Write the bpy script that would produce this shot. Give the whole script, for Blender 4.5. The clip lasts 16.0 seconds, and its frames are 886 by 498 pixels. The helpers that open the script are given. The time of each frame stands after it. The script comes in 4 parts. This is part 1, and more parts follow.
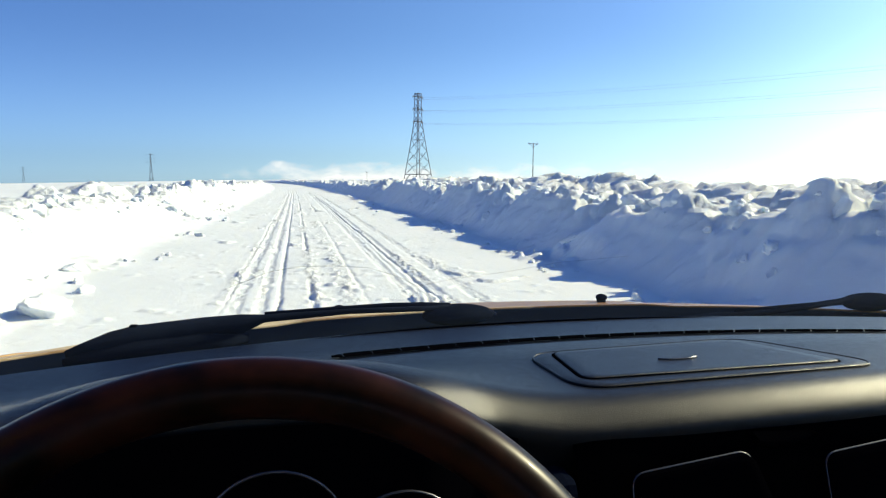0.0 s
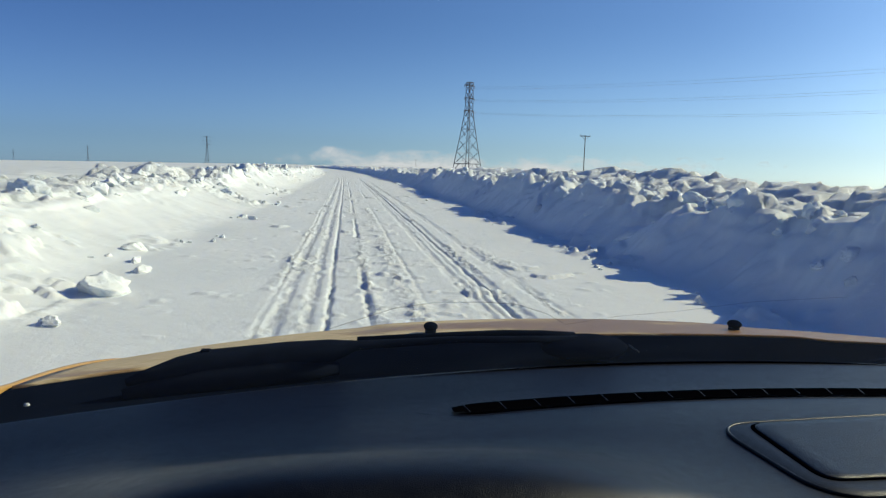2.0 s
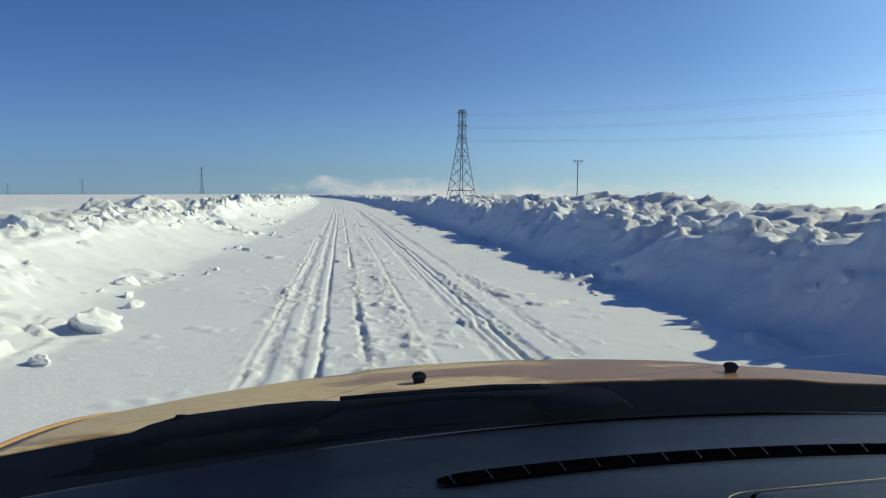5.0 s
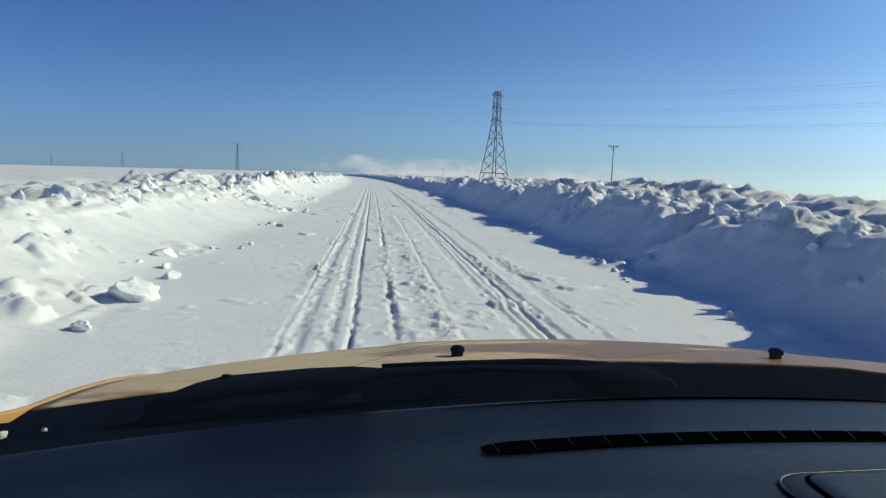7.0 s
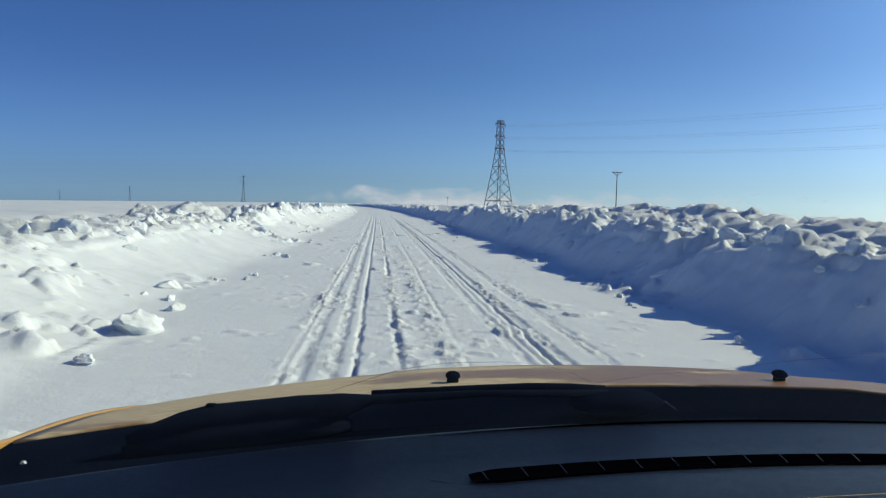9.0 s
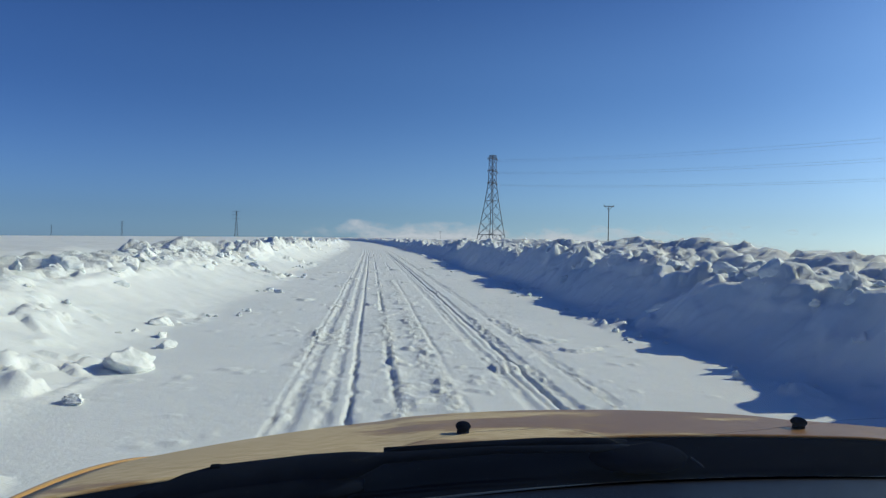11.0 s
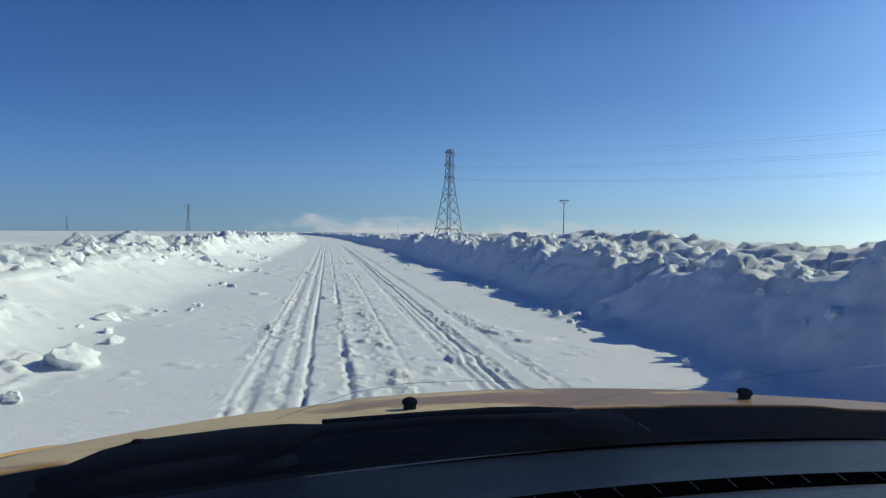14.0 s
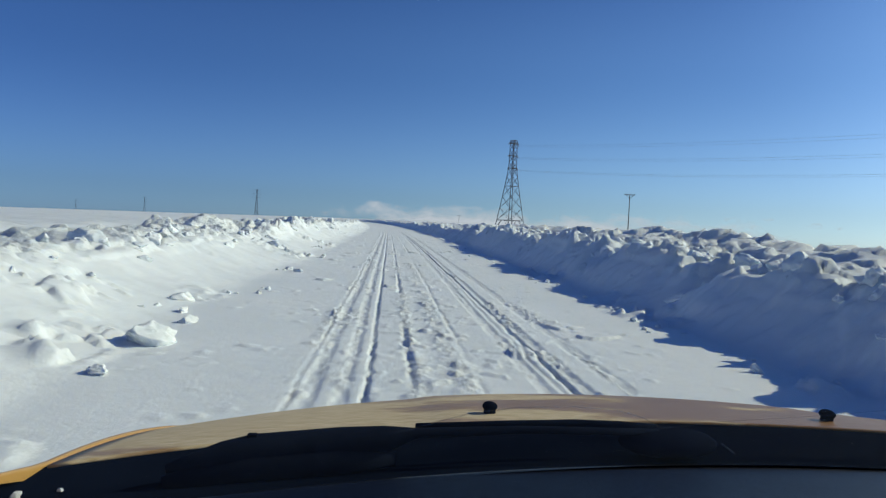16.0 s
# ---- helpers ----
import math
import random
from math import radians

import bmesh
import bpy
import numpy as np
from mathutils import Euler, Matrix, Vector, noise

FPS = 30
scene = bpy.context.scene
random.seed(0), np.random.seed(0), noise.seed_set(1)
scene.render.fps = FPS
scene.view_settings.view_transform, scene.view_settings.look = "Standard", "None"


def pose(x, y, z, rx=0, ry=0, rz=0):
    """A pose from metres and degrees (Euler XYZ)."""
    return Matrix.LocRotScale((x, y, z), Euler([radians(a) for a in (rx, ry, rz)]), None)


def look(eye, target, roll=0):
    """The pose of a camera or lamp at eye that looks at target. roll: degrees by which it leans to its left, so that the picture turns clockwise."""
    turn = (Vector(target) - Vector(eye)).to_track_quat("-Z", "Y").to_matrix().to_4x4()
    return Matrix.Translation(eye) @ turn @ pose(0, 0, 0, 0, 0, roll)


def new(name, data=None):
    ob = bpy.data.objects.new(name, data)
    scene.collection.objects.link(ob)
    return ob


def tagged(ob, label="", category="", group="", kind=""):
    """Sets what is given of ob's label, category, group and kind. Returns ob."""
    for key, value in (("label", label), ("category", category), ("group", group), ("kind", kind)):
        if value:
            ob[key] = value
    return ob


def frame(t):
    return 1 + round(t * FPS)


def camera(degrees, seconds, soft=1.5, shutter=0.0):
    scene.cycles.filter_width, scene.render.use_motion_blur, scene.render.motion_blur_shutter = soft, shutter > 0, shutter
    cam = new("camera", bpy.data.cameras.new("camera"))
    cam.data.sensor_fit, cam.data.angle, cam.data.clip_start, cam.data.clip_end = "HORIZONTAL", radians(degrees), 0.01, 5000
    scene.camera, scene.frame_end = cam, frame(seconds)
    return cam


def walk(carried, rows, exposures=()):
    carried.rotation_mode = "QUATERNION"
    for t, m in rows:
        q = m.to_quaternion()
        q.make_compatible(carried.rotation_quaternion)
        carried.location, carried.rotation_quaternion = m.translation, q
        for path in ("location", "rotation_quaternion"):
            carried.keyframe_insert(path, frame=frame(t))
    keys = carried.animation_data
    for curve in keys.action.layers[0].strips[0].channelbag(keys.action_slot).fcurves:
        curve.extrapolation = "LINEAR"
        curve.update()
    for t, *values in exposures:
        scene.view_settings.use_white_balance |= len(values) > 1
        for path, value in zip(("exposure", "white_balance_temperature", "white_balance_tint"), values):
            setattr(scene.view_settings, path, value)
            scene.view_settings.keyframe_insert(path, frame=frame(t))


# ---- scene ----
cam = camera(68.8, 16.0, soft=1.3)


# ---- camera and its walk ----
PATH = [
    (0, (-0.32, 0.019, 1.271), (0.121, 1.958, 1.059), -0.0),
    (0.5, (-0.351, 0.079, 1.3), (-0.011, 2.041, 1.113), 1.2),
    (1, (-0.362, 0.153, 1.279), (-0.009, 2.106, 1.036), 1.2),
    (1.5, (-0.372, 0.175, 1.287), (-0.067, 2.141, 1.081), 1.4),
    (2, (-0.381, 0.2, 1.284), (-0.079, 2.161, 1.038), 1.7),
    (2.5, (-0.398, 0.223, 1.283), (-0.053, 2.184, 1.1), 1.9),
    (3, (-0.418, 0.231, 1.298), (-0.085, 2.192, 1.093), 1.1),
    (5.5, (-0.359, 0.216, 1.312), (-0.056, 2.187, 1.152), 0.5),
    (6, (-0.388, 0.209, 1.302), (-0.224, 2.193, 1.113), 1.7),
    (6.5, (-0.403, 0.227, 1.304), (-0.187, 2.205, 1.104), 2.5),
    (7, (-0.381, 0.23, 1.298), (-0.158, 2.205, 1.076), 2.2),
    (7.5, (-0.396, 0.228, 1.298), (-0.226, 2.207, 1.065), 2.9),
    (8, (-0.434, 0.232, 1.306), (-0.31, 2.221, 1.135), 3.7),
    (8.5, (-0.373, 0.228, 1.297), (-0.191, 2.211, 1.111), 1.0),
    (9, (-0.362, 0.239, 1.291), (-0.158, 2.224, 1.156), 1.3),
    (11.5, (-0.385, 0.267, 1.307), (-0.145, 2.253, 1.278), 1.0),
    (12, (-0.369, 0.275, 1.29), (-0.109, 2.257, 1.22), 1.1),
    (12.5, (-0.379, 0.29, 1.274), (-0.148, 2.273, 1.153), 0.8),
    (13, (-0.359, 0.286, 1.276), (-0.069, 2.264, 1.241), 1.3),
    (13.5, (-0.35, 0.289, 1.276), (-0.044, 2.265, 1.25), 1.0),
    (14, (-0.363, 0.29, 1.273), (-0.009, 2.258, 1.228), 1.0),
    (14.5, (-0.386, 0.259, 1.284), (-0.286, 2.254, 1.194), -0.4),
    (15, (-0.394, 0.259, 1.278), (-0.267, 2.253, 1.195), 0.4),
    (15.5, (-0.398, 0.263, 1.297), (-0.224, 2.253, 1.22), 1.0),
    (16, (-0.402, 0.263, 1.3), (-0.232, 2.254, 1.219), 2.7),
]
EXPOSURES = [(0, 0.88, 7600, 10), (0.3, 0.72, 7550, 10), (0.6, 0.5, 7500, 10), (1.2, 0.25, 7350, 10), (6.0, 0.09, 7150, 10), (9.0, 0.02, 6750, 10), (11.5, -0.12, 6600, 10), (12.2, -0.06, 6620, 10), (16, -0.07, 6620, 10)]
walk(cam, [(t, look(e, g, r)) for t, e, g, r in PATH], EXPOSURES)

# ---- light ----
SUN_AZ, SUN_EL = 78.0, 28.5
world = bpy.data.worlds.new("sky")
scene.world = world
world.use_nodes = True
wn = world.node_tree
sky = wn.nodes.new("ShaderNodeTexSky")
sky.sky_type, sky.sun_disc = "NISHITA", False
sky.sun_elevation, sky.sun_rotation = radians(SUN_EL), radians(SUN_AZ)
sky.altitude, sky.air_density, sky.dust_density, sky.ozone_density = 200, 1.0, 1.2, 3.0
wn.nodes["Background"].inputs["Strength"].default_value = 0.068
tint = wn.nodes.new("ShaderNodeMix")
tint.data_type, tint.blend_type = "RGBA", "MULTIPLY"
tint.inputs["Factor"].default_value = 1.0
# clear cold air: the haze near the horizon is pale blue
lift = wn.nodes.new("ShaderNodeTexCoord")
part_z = wn.nodes.new("ShaderNodeSeparateXYZ")
grade = wn.nodes.new("ShaderNodeValToRGB")
grade.color_ramp.interpolation = "EASE"
grade.color_ramp.elements[0].position, grade.color_ramp.elements[1].position = 0.0, 0.26
grade.color_ramp.elements[0].color, grade.color_ramp.elements[1].color = (0.90, 1.45, 2.3, 1), (0.48, 0.84, 1.36, 1)
step = grade.color_ramp.elements.new(0.07)
step.color = (0.72, 1.10, 1.62, 1)
for at_z, tone in ((0.48, (0.25, 0.53, 1.08, 1)), (1.0, (0.22, 0.44, 0.90, 1))):
    step = grade.color_ramp.elements.new(at_z)
    step.color = tone
# the plain falls away a little, so the sky reaches just below eye level
dip = wn.nodes.new("ShaderNodeMapping")
dip.inputs["Location"].default_value = (0, 0, 0.028)
wn.links.new(lift.outputs["Generated"], dip.inputs[0])
wn.links.new(dip.outputs[0], sky.inputs[0])
wn.links.new(dip.outputs[0], part_z.inputs[0])
wn.links.new(part_z.outputs["Z"], grade.inputs[0])
wn.links.new(grade.outputs[0], tint.inputs["B"])
wn.links.new(sky.outputs[0], tint.inputs["A"])
# fine ice haze scatters forward: paler and brighter round the sun's side
sunward = wn.nodes.new("ShaderNodeVectorMath")
sunward.operation = "DOT_PRODUCT"
sunward.inputs[1].default_value = (math.sin(radians(SUN_AZ)) * math.cos(radians(SUN_EL)), math.cos(radians(SUN_AZ)) * math.cos(radians(SUN_EL)), math.sin(radians(SUN_EL)))
glare = wn.nodes.new("ShaderNodeValToRGB")
glare.color_ramp.interpolation = "EASE"
glare.color_ramp.elements[0].position, glare.color_ramp.elements[1].position = 0.30, 1.0
glare.color_ramp.elements[0].color, glare.color_ramp.elements[1].color = (0.87, 0.90, 1.04, 1), (1.95, 1.72, 1.46, 1)
step = glare.color_ramp.elements.new(0.82)
step.color = (1.27, 1.17, 1.09, 1)
half = wn.nodes.new("ShaderNodeMapRange")
half.inputs["From Min"].default_value, half.inputs["From Max"].default_value = -1.0, 1.0
haze = wn.nodes.new("ShaderNodeMix")
haze.data_type, haze.blend_type = "RGBA", "MULTIPLY"
haze.inputs["Factor"].default_value = 1.0
wn.links.new(lift.outputs["Generated"], sunward.inputs[0])
wn.links.new(sunward.outputs["Value"], half.inputs["Value"])
wn.links.new(half.outputs[0], glare.inputs[0])
wn.links.new(tint.outputs["Result"], haze.inputs["A"])
wn.links.new(glare.outputs[0], haze.inputs["B"])
wn.links.new(haze.outputs["Result"], wn.nodes["Background"].inputs[0])

sun = new("sun", bpy.data.lights.new("sun", "SUN"))
sun.data.energy, sun.data.angle, sun.data.color = 3.55, radians(0.53), (0.985, 0.985, 0.725)
az, el = radians(SUN_AZ), radians(SUN_EL)
sun.matrix_world = look((60 * math.sin(az) * math.cos(el), 60 * math.cos(az) * math.cos(el), 60 * math.sin(el)), (0, 0, 0))


# ---- materials ----
def material(name, colour, rough=0.6, metal=0.0, colour2=None, scale=20.0, bump=0.0, bump_scale=200.0, coat=0.0, spec=0.5, detail=4.0):
    m = bpy.data.materials.new(name)
    m.use_nodes = True
    n, l = m.node_tree.nodes, m.node_tree.links
    b = n["Principled BSDF"]
    b.inputs["Base Color"].default_value = (*colour, 1)
    b.inputs["Roughness"].default_value = rough
    b.inputs["Metallic"].default_value = metal
    b.inputs["Coat Weight"].default_value = coat
    b.inputs["Coat Roughness"].default_value = 0.06
    b.inputs["Specular IOR Level"].default_value = spec
    co = n.new("ShaderNodeTexCoord")
    if colour2:
        t = n.new("ShaderNodeTexNoise")
        t.inputs["Scale"].default_value, t.inputs["Detail"].default_value = scale, detail
        l.new(co.outputs["Object"], t.inputs["Vector"])
        r = n.new("ShaderNodeValToRGB")
        r.color_ramp.elements[0].position, r.color_ramp.elements[1].position = 0.35, 0.68
        r.color_ramp.elements[0].color, r.color_ramp.elements[1].color = (*colour, 1), (*colour2, 1)
        l.new(t.outputs["Fac"], r.inputs[0])
        l.new(r.outputs[0], b.inputs["Base Color"])
        a = n.new("ShaderNodeMapRange")
        a.inputs["To Min"].default_value, a.inputs["To Max"].default_value = max(rough - 0.08, 0.02), min(rough + 0.1, 1)
        l.new(t.outputs["Fac"], a.inputs["Value"])
        l.new(a.outputs[0], b.inputs["Roughness"])
    if bump:
        t2 = n.new("ShaderNodeTexNoise")
        t2.inputs["Scale"].default_value, t2.inputs["Detail"].default_value = bump_scale, 3
        l.new(co.outputs["Object"], t2.inputs["Vector"])
        k = n.new("ShaderNodeBump")
        k.inputs["Strength"].default_value, k.inputs["Distance"].default_value = bump, 0.002
        l.new(t2.outputs["Fac"], k.inputs["Height"])
        l.new(k.outputs[0], b.inputs["Normal"])
    return m


def dull(m):
    """The same surface with no gloss at all."""
    n, l = m.node_tree.nodes, m.node_tree.links
    old = n["Principled BSDF"]
    d = n.new("ShaderNodeBsdfDiffuse")
    d.inputs["Roughness"].default_value = 0.8
    if old.inputs["Base Color"].links:
        l.new(old.inputs["Base Color"].links[0].from_socket, d.inputs["Color"])
    else:
        d.inputs["Color"].default_value = old.inputs["Base Color"].default_value
    l.new(d.outputs[0], n["Material Output"].inputs["Surface"])
    n.remove(old)
    return m


def frosted_paint():
    """Gold paint, bare and brown where the thin dry frost has blown off."""
    m = material("frosted_gold_paint", (0.36, 0.19, 0.07), 0.45, metal=0.15, coat=0.0, spec=0.18)
    n, l = m.node_tree.nodes, m.node_tree.links
    b = n["Principled BSDF"]
    co, mp, xyz = n.new("ShaderNodeTexCoord"), n.new("ShaderNodeMapping"), n.new("ShaderNodeSeparateXYZ")
    mp.inputs["Scale"].default_value = (1.0, 2.6, 1.0)
    l.new(co.outputs["Object"], mp.inputs[0])
    l.new(co.outputs["Object"], xyz.inputs[0])
    patch, grain = n.new("ShaderNodeTexNoise"), n.new("ShaderNodeTexNoise")
    patch.inputs["Scale"].default_value, patch.inputs["Detail"].default_value, patch.inputs["Roughness"].default_value = 4.2, 8, 0.62
    grain.inputs["Scale"].default_value, grain.inputs["Detail"].default_value = 45, 6
    l.new(mp.outputs[0], patch.inputs["Vector"])
    l.new(mp.outputs[0], grain.inputs["Vector"])
    # more frost lies on the driver's side
    side = n.new("ShaderNodeMapRange")
    side.inputs["From Min"].default_value, side.inputs["From Max"].default_value = -0.45, 0.25
    side.inputs["To Min"].default_value, side.inputs["To Max"].default_value = 0.16, -0.10
    l.new(xyz.outputs["X"], side.inputs["Value"])
    add = n.new("ShaderNodeMath")
    l.new(patch.outputs["Fac"], add.inputs[0])
    l.new(side.outputs[0], add.inputs[1])
    cover = n.new("ShaderNodeMapRange")
    cover.inputs["From Min"].default_value, cover.inputs["From Max"].default_value = 0.49, 0.59
    l.new(add.outputs[0], cover.inputs["Value"])
    bare, frost, both = n.new("ShaderNodeValToRGB"), n.new("ShaderNodeValToRGB"), n.new("ShaderNodeMix")
    for ramp, a, c in ((bare, (0.25, 0.125, 0.045, 1), (0.35, 0.185, 0.07, 1)), (frost, (0.50, 0.38, 0.22, 1), (0.68, 0.55, 0.36, 1))):
        ramp.color_ramp.elements[0].position, ramp.color_ramp.elements[1].position = 0.3, 0.7
        ramp.color_ramp.elements[0].color, ramp.color_ramp.elements[1].color = a, c
        l.new(grain.outputs["Fac"], ramp.inputs[0])
    both.data_type = "RGBA"
    l.new(cover.outputs[0], both.inputs["Factor"])
    l.new(bare.outputs[0], both.inputs["A"])
    l.new(frost.outputs[0], both.inputs["B"])
    l.new(both.outputs["Result"], b.inputs["Base Color"])
    gloss = n.new("ShaderNodeMapRange")
    gloss.inputs["To Min"].default_value, gloss.inputs["To Max"].default_value = 0.34, 0.72
    l.new(cover.outputs[0], gloss.inputs["Value"])
    l.new(gloss.outputs[0], b.inputs["Roughness"])
    return m


def snow_material(name, tracks):
    """Bright dry snow with fine grain and wind crust; on the road the wheel ruts are icy and grey."""
    m = bpy.data.materials.new(name)
    m.use_nodes = True
    n, l = m.node_tree.nodes, m.node_tree.links
    b = n["Principled BSDF"]
    b.inputs["Roughness"].default_value = 0.62
    b.inputs["Specular IOR Level"].default_value = 0.35
    # light soaks a few centimetres into snow
    b.inputs["Subsurface Weight"].default_value = 0.5
    b.inputs["Subsurface Radius"].default_value = (1.0, 1.1, 1.25)
    b.inputs["Subsurface Scale"].default_value = 0.03
    co = n.new("ShaderNodeTexCoord")
    big = n.new("ShaderNodeTexNoise")
    big.inputs["Scale"].default_value, big.inputs["Detail"].default_value = 0.55, 5
    fine = n.new("ShaderNodeTexNoise")
    fine.inputs["Scale"].default_value, fine.inputs["Detail"].default_value = 26, 6
    fine.inputs["Roughness"].default_value = 0.7
    for t in (big, fine):
        l.new(co.outputs["Object"], t.inputs["Vector"])
    ramp = n.new("ShaderNodeValToRGB")
    ramp.color_ramp.elements[0].position, ramp.color_ramp.elements[1].position = 0.32, 0.7
    ramp.color_ramp.elements[0].color, ramp.color_ramp.elements[1].color = (0.73, 0.775, 0.785, 1), (0.81, 0.84, 0.84, 1)
    l.new(big.outputs["Fac"], ramp.inputs[0])
    colour = ramp.outputs[0]
    if tracks:
        at = n.new("ShaderNodeAttribute")
        at.attribute_name = "wear"
        g = n.new("ShaderNodeTexNoise")
        g.inputs["Scale"].default_value, g.inputs["Detail"].default_value, g.inputs["Roughness"].default_value = 17, 8, 0.7
        st = n.new("ShaderNodeMapping")
        st.inputs["Scale"].default_value = (1, 0.38, 1)
        l.new(co.outputs["Object"], st.inputs[0])
        l.new(st.outputs[0], g.inputs["Vector"])
        mr = n.new("ShaderNodeMapRange")
        mr.inputs["From Min"].default_value, mr.inputs["From Max"].default_value = 0.47, 0.58
        l.new(g.outputs["Fac"], mr.inputs["Value"])
        mul = n.new("ShaderNodeMath")
        mul.operation = "MULTIPLY"
        l.new(mr.outputs[0], mul.inputs[0])
        l.new(at.outputs["Fac"], mul.inputs[1])
        mix = n.new("ShaderNodeMix")
        mix.data_type = "RGBA"
        mix.inputs["B"].default_value = (0.46, 0.47, 0.445, 1)
        l.new(mul.outputs[0], mix.inputs["Factor"])
        l.new(colour, mix.inputs["A"])
        colour = mix.outputs["Result"]
    l.new(colour, b.inputs["Base Color"])
    k1 = n.new("ShaderNodeBump")
    k1.inputs["Strength"].default_value, k1.inputs["Distance"].default_value = 0.4, 0.016
    l.new(fine.outputs["Fac"], k1.inputs["Height"])
    mid = n.new("ShaderNodeTexNoise")
    mid.inputs["Scale"].default_value, mid.inputs["Detail"].default_value = 4.5, 6
    l.new(co.outputs["Object"], mid.inputs["Vector"])
    if tracks:
        crust = n.new("ShaderNodeAttribute")
        crust.attribute_name = "crust"
        gr = n.new("ShaderNodeTexNoise")
        gr.inputs["Scale"].default_value, gr.inputs["Detail"].default_value, gr.inputs["Roughness"].default_value = 8, 10, 0.78
        l.new(co.outputs["Object"], gr.inputs["Vector"])
        k3 = n.new("ShaderNodeBump")
        k3.inputs["Distance"].default_value = 0.10
        l.new(crust.outputs["Fac"], k3.inputs["Strength"])
        l.new(gr.outputs["Fac"], k3.inputs["Height"])
        l.new(k1.outputs[0], k3.inputs["Normal"])
        # tyre streaks along the way
        run = n.new("ShaderNodeMapping")
        run.inputs["Scale"].default_value = (1, 0.32, 1)
        l.new(co.outputs["Object"], run.inputs[0])
        tread = n.new("ShaderNodeTexNoise")
        tread.inputs["Scale"].default_value, tread.inputs["Detail"].default_value, tread.inputs["Roughness"].default_value = 30, 6, 0.7
        l.new(run.outputs[0], tread.inputs["Vector"])
        k4 = n.new("ShaderNodeBump")
        k4.inputs["Distance"].default_value = 0.04
        l.new(at.outputs["Fac"], k4.inputs["Strength"])
        l.new(tread.outputs["Fac"], k4.inputs["Height"])
        l.new(k3.outputs[0], k4.inputs["Normal"])
        k1 = k4
    k2 = n.new("ShaderNodeBump")
    k2.inputs["Strength"].default_value, k2.inputs["Distance"].default_value = 0.3, 0.03
    l.new(mid.outputs["Fac"], k2.inputs["Height"])
    l.new(k1.outputs[0], k2.inputs["Normal"])
    l.new(k2.outputs[0], b.inputs["Normal"])
    return m


M_GROUND = snow_material("packed_snow", True)
M_SNOW = snow_material("snow_lump", False)
M_DASH = material("dash_plastic", (0.0024, 0.0028, 0.0036), 0.38, colour2=(0.0044, 0.0051, 0.0064), scale=120, bump=0.22, bump_scale=1300, spec=0.30, detail=8.0)
M_LID = material("lid_plastic", (0.0040, 0.0058, 0.0100), 0.38, colour2=(0.0075, 0.0095, 0.0140), scale=160, bump=0.3, bump_scale=900, spec=0.34, detail=8.0)
M_BLACK = dull(material("black_plastic", (0.0055, 0.0085, 0.0185), 0.9, colour2=(0.0080, 0.0115, 0.0230), scale=18, bump=0.3, spec=0.0))
M_COWL = dull(material("cowl_plastic", (0.0034, 0.0060, 0.0145), 0.9, colour2=(0.0048, 0.0080, 0.0180), scale=18, spec=0.0))
M_RUBBER = dull(material("wiper_rubber", (0.0095, 0.0140, 0.0275), 0.85, colour2=(0.0125, 0.0175, 0.0330), scale=40, spec=0.0))
M_PAINT = material("gold_paint", (0.46, 0.25, 0.062), 0.42, metal=0.2, colour2=(0.50, 0.285, 0.085), scale=5, coat=0.3, spec=0.3)
M_WOOD = material("wheel_wood", (0.0016, 0.0009, 0.0009), 0.34, colour2=(0.022, 0.0060, 0.0036), scale=34, coat=0.02, spec=0.10, detail=7.0)
M_LEATHER = material("wheel_leather", (0.004, 0.004, 0.0045), 0.5, colour2=(0.007, 0.007, 0.007), scale=50, spec=0.2, bump=0.4, bump_scale=400)
M_CHROME = material("chrome", (0.75, 0.76, 0.78), 0.15, metal=1.0)
M_TRIM = material("beige_trim", (0.36, 0.34, 0.28), 0.75, colour2=(0.42, 0.40, 0.33), scale=9, bump=0.5, bump_scale=300)
M_FLOOR = material("dark_carpet", (0.03, 0.03, 0.032), 0.9, colour2=(0.05, 0.05, 0.05), scale=80)
M_TYRE = material("tyre_rubber", (0.018, 0.018, 0.019), 0.8, colour2=(0.04, 0.04, 0.04), scale=20)
M_ALLOY = material("alloy", (0.6, 0.6, 0.62), 0.35, metal=1.0, colour2=(0.5, 0.5, 0.5), scale=10)
M_STEEL = material("galvanised_steel", (0.042, 0.048, 0.062), 0.65, metal=0.15, colour2=(0.065, 0.072, 0.088), scale=0.6)
M_POLE = material("weathered_wood", (0.10, 0.095, 0.09), 0.85, colour2=(0.15, 0.14, 0.13), scale=2)
M_WIRE = material("aluminium_wire", (0.22, 0.23, 0.25), 0.5, metal=0.5)
M_RING = material("dull_ring", (0.16, 0.16, 0.17), 0.35, metal=1.0, colour2=(0.10, 0.10, 0.11), scale=30)
M_FROST = frosted_paint()
# black of the gauge panel; doubles as the shade in slot, gap and outlets
M_GAUGE_SHADE = dull(material("gauge_and_shade_black", (0.002, 0.002, 0.003), 0.8, spec=0.0))
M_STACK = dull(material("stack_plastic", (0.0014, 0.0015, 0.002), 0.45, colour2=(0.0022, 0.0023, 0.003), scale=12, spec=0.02))


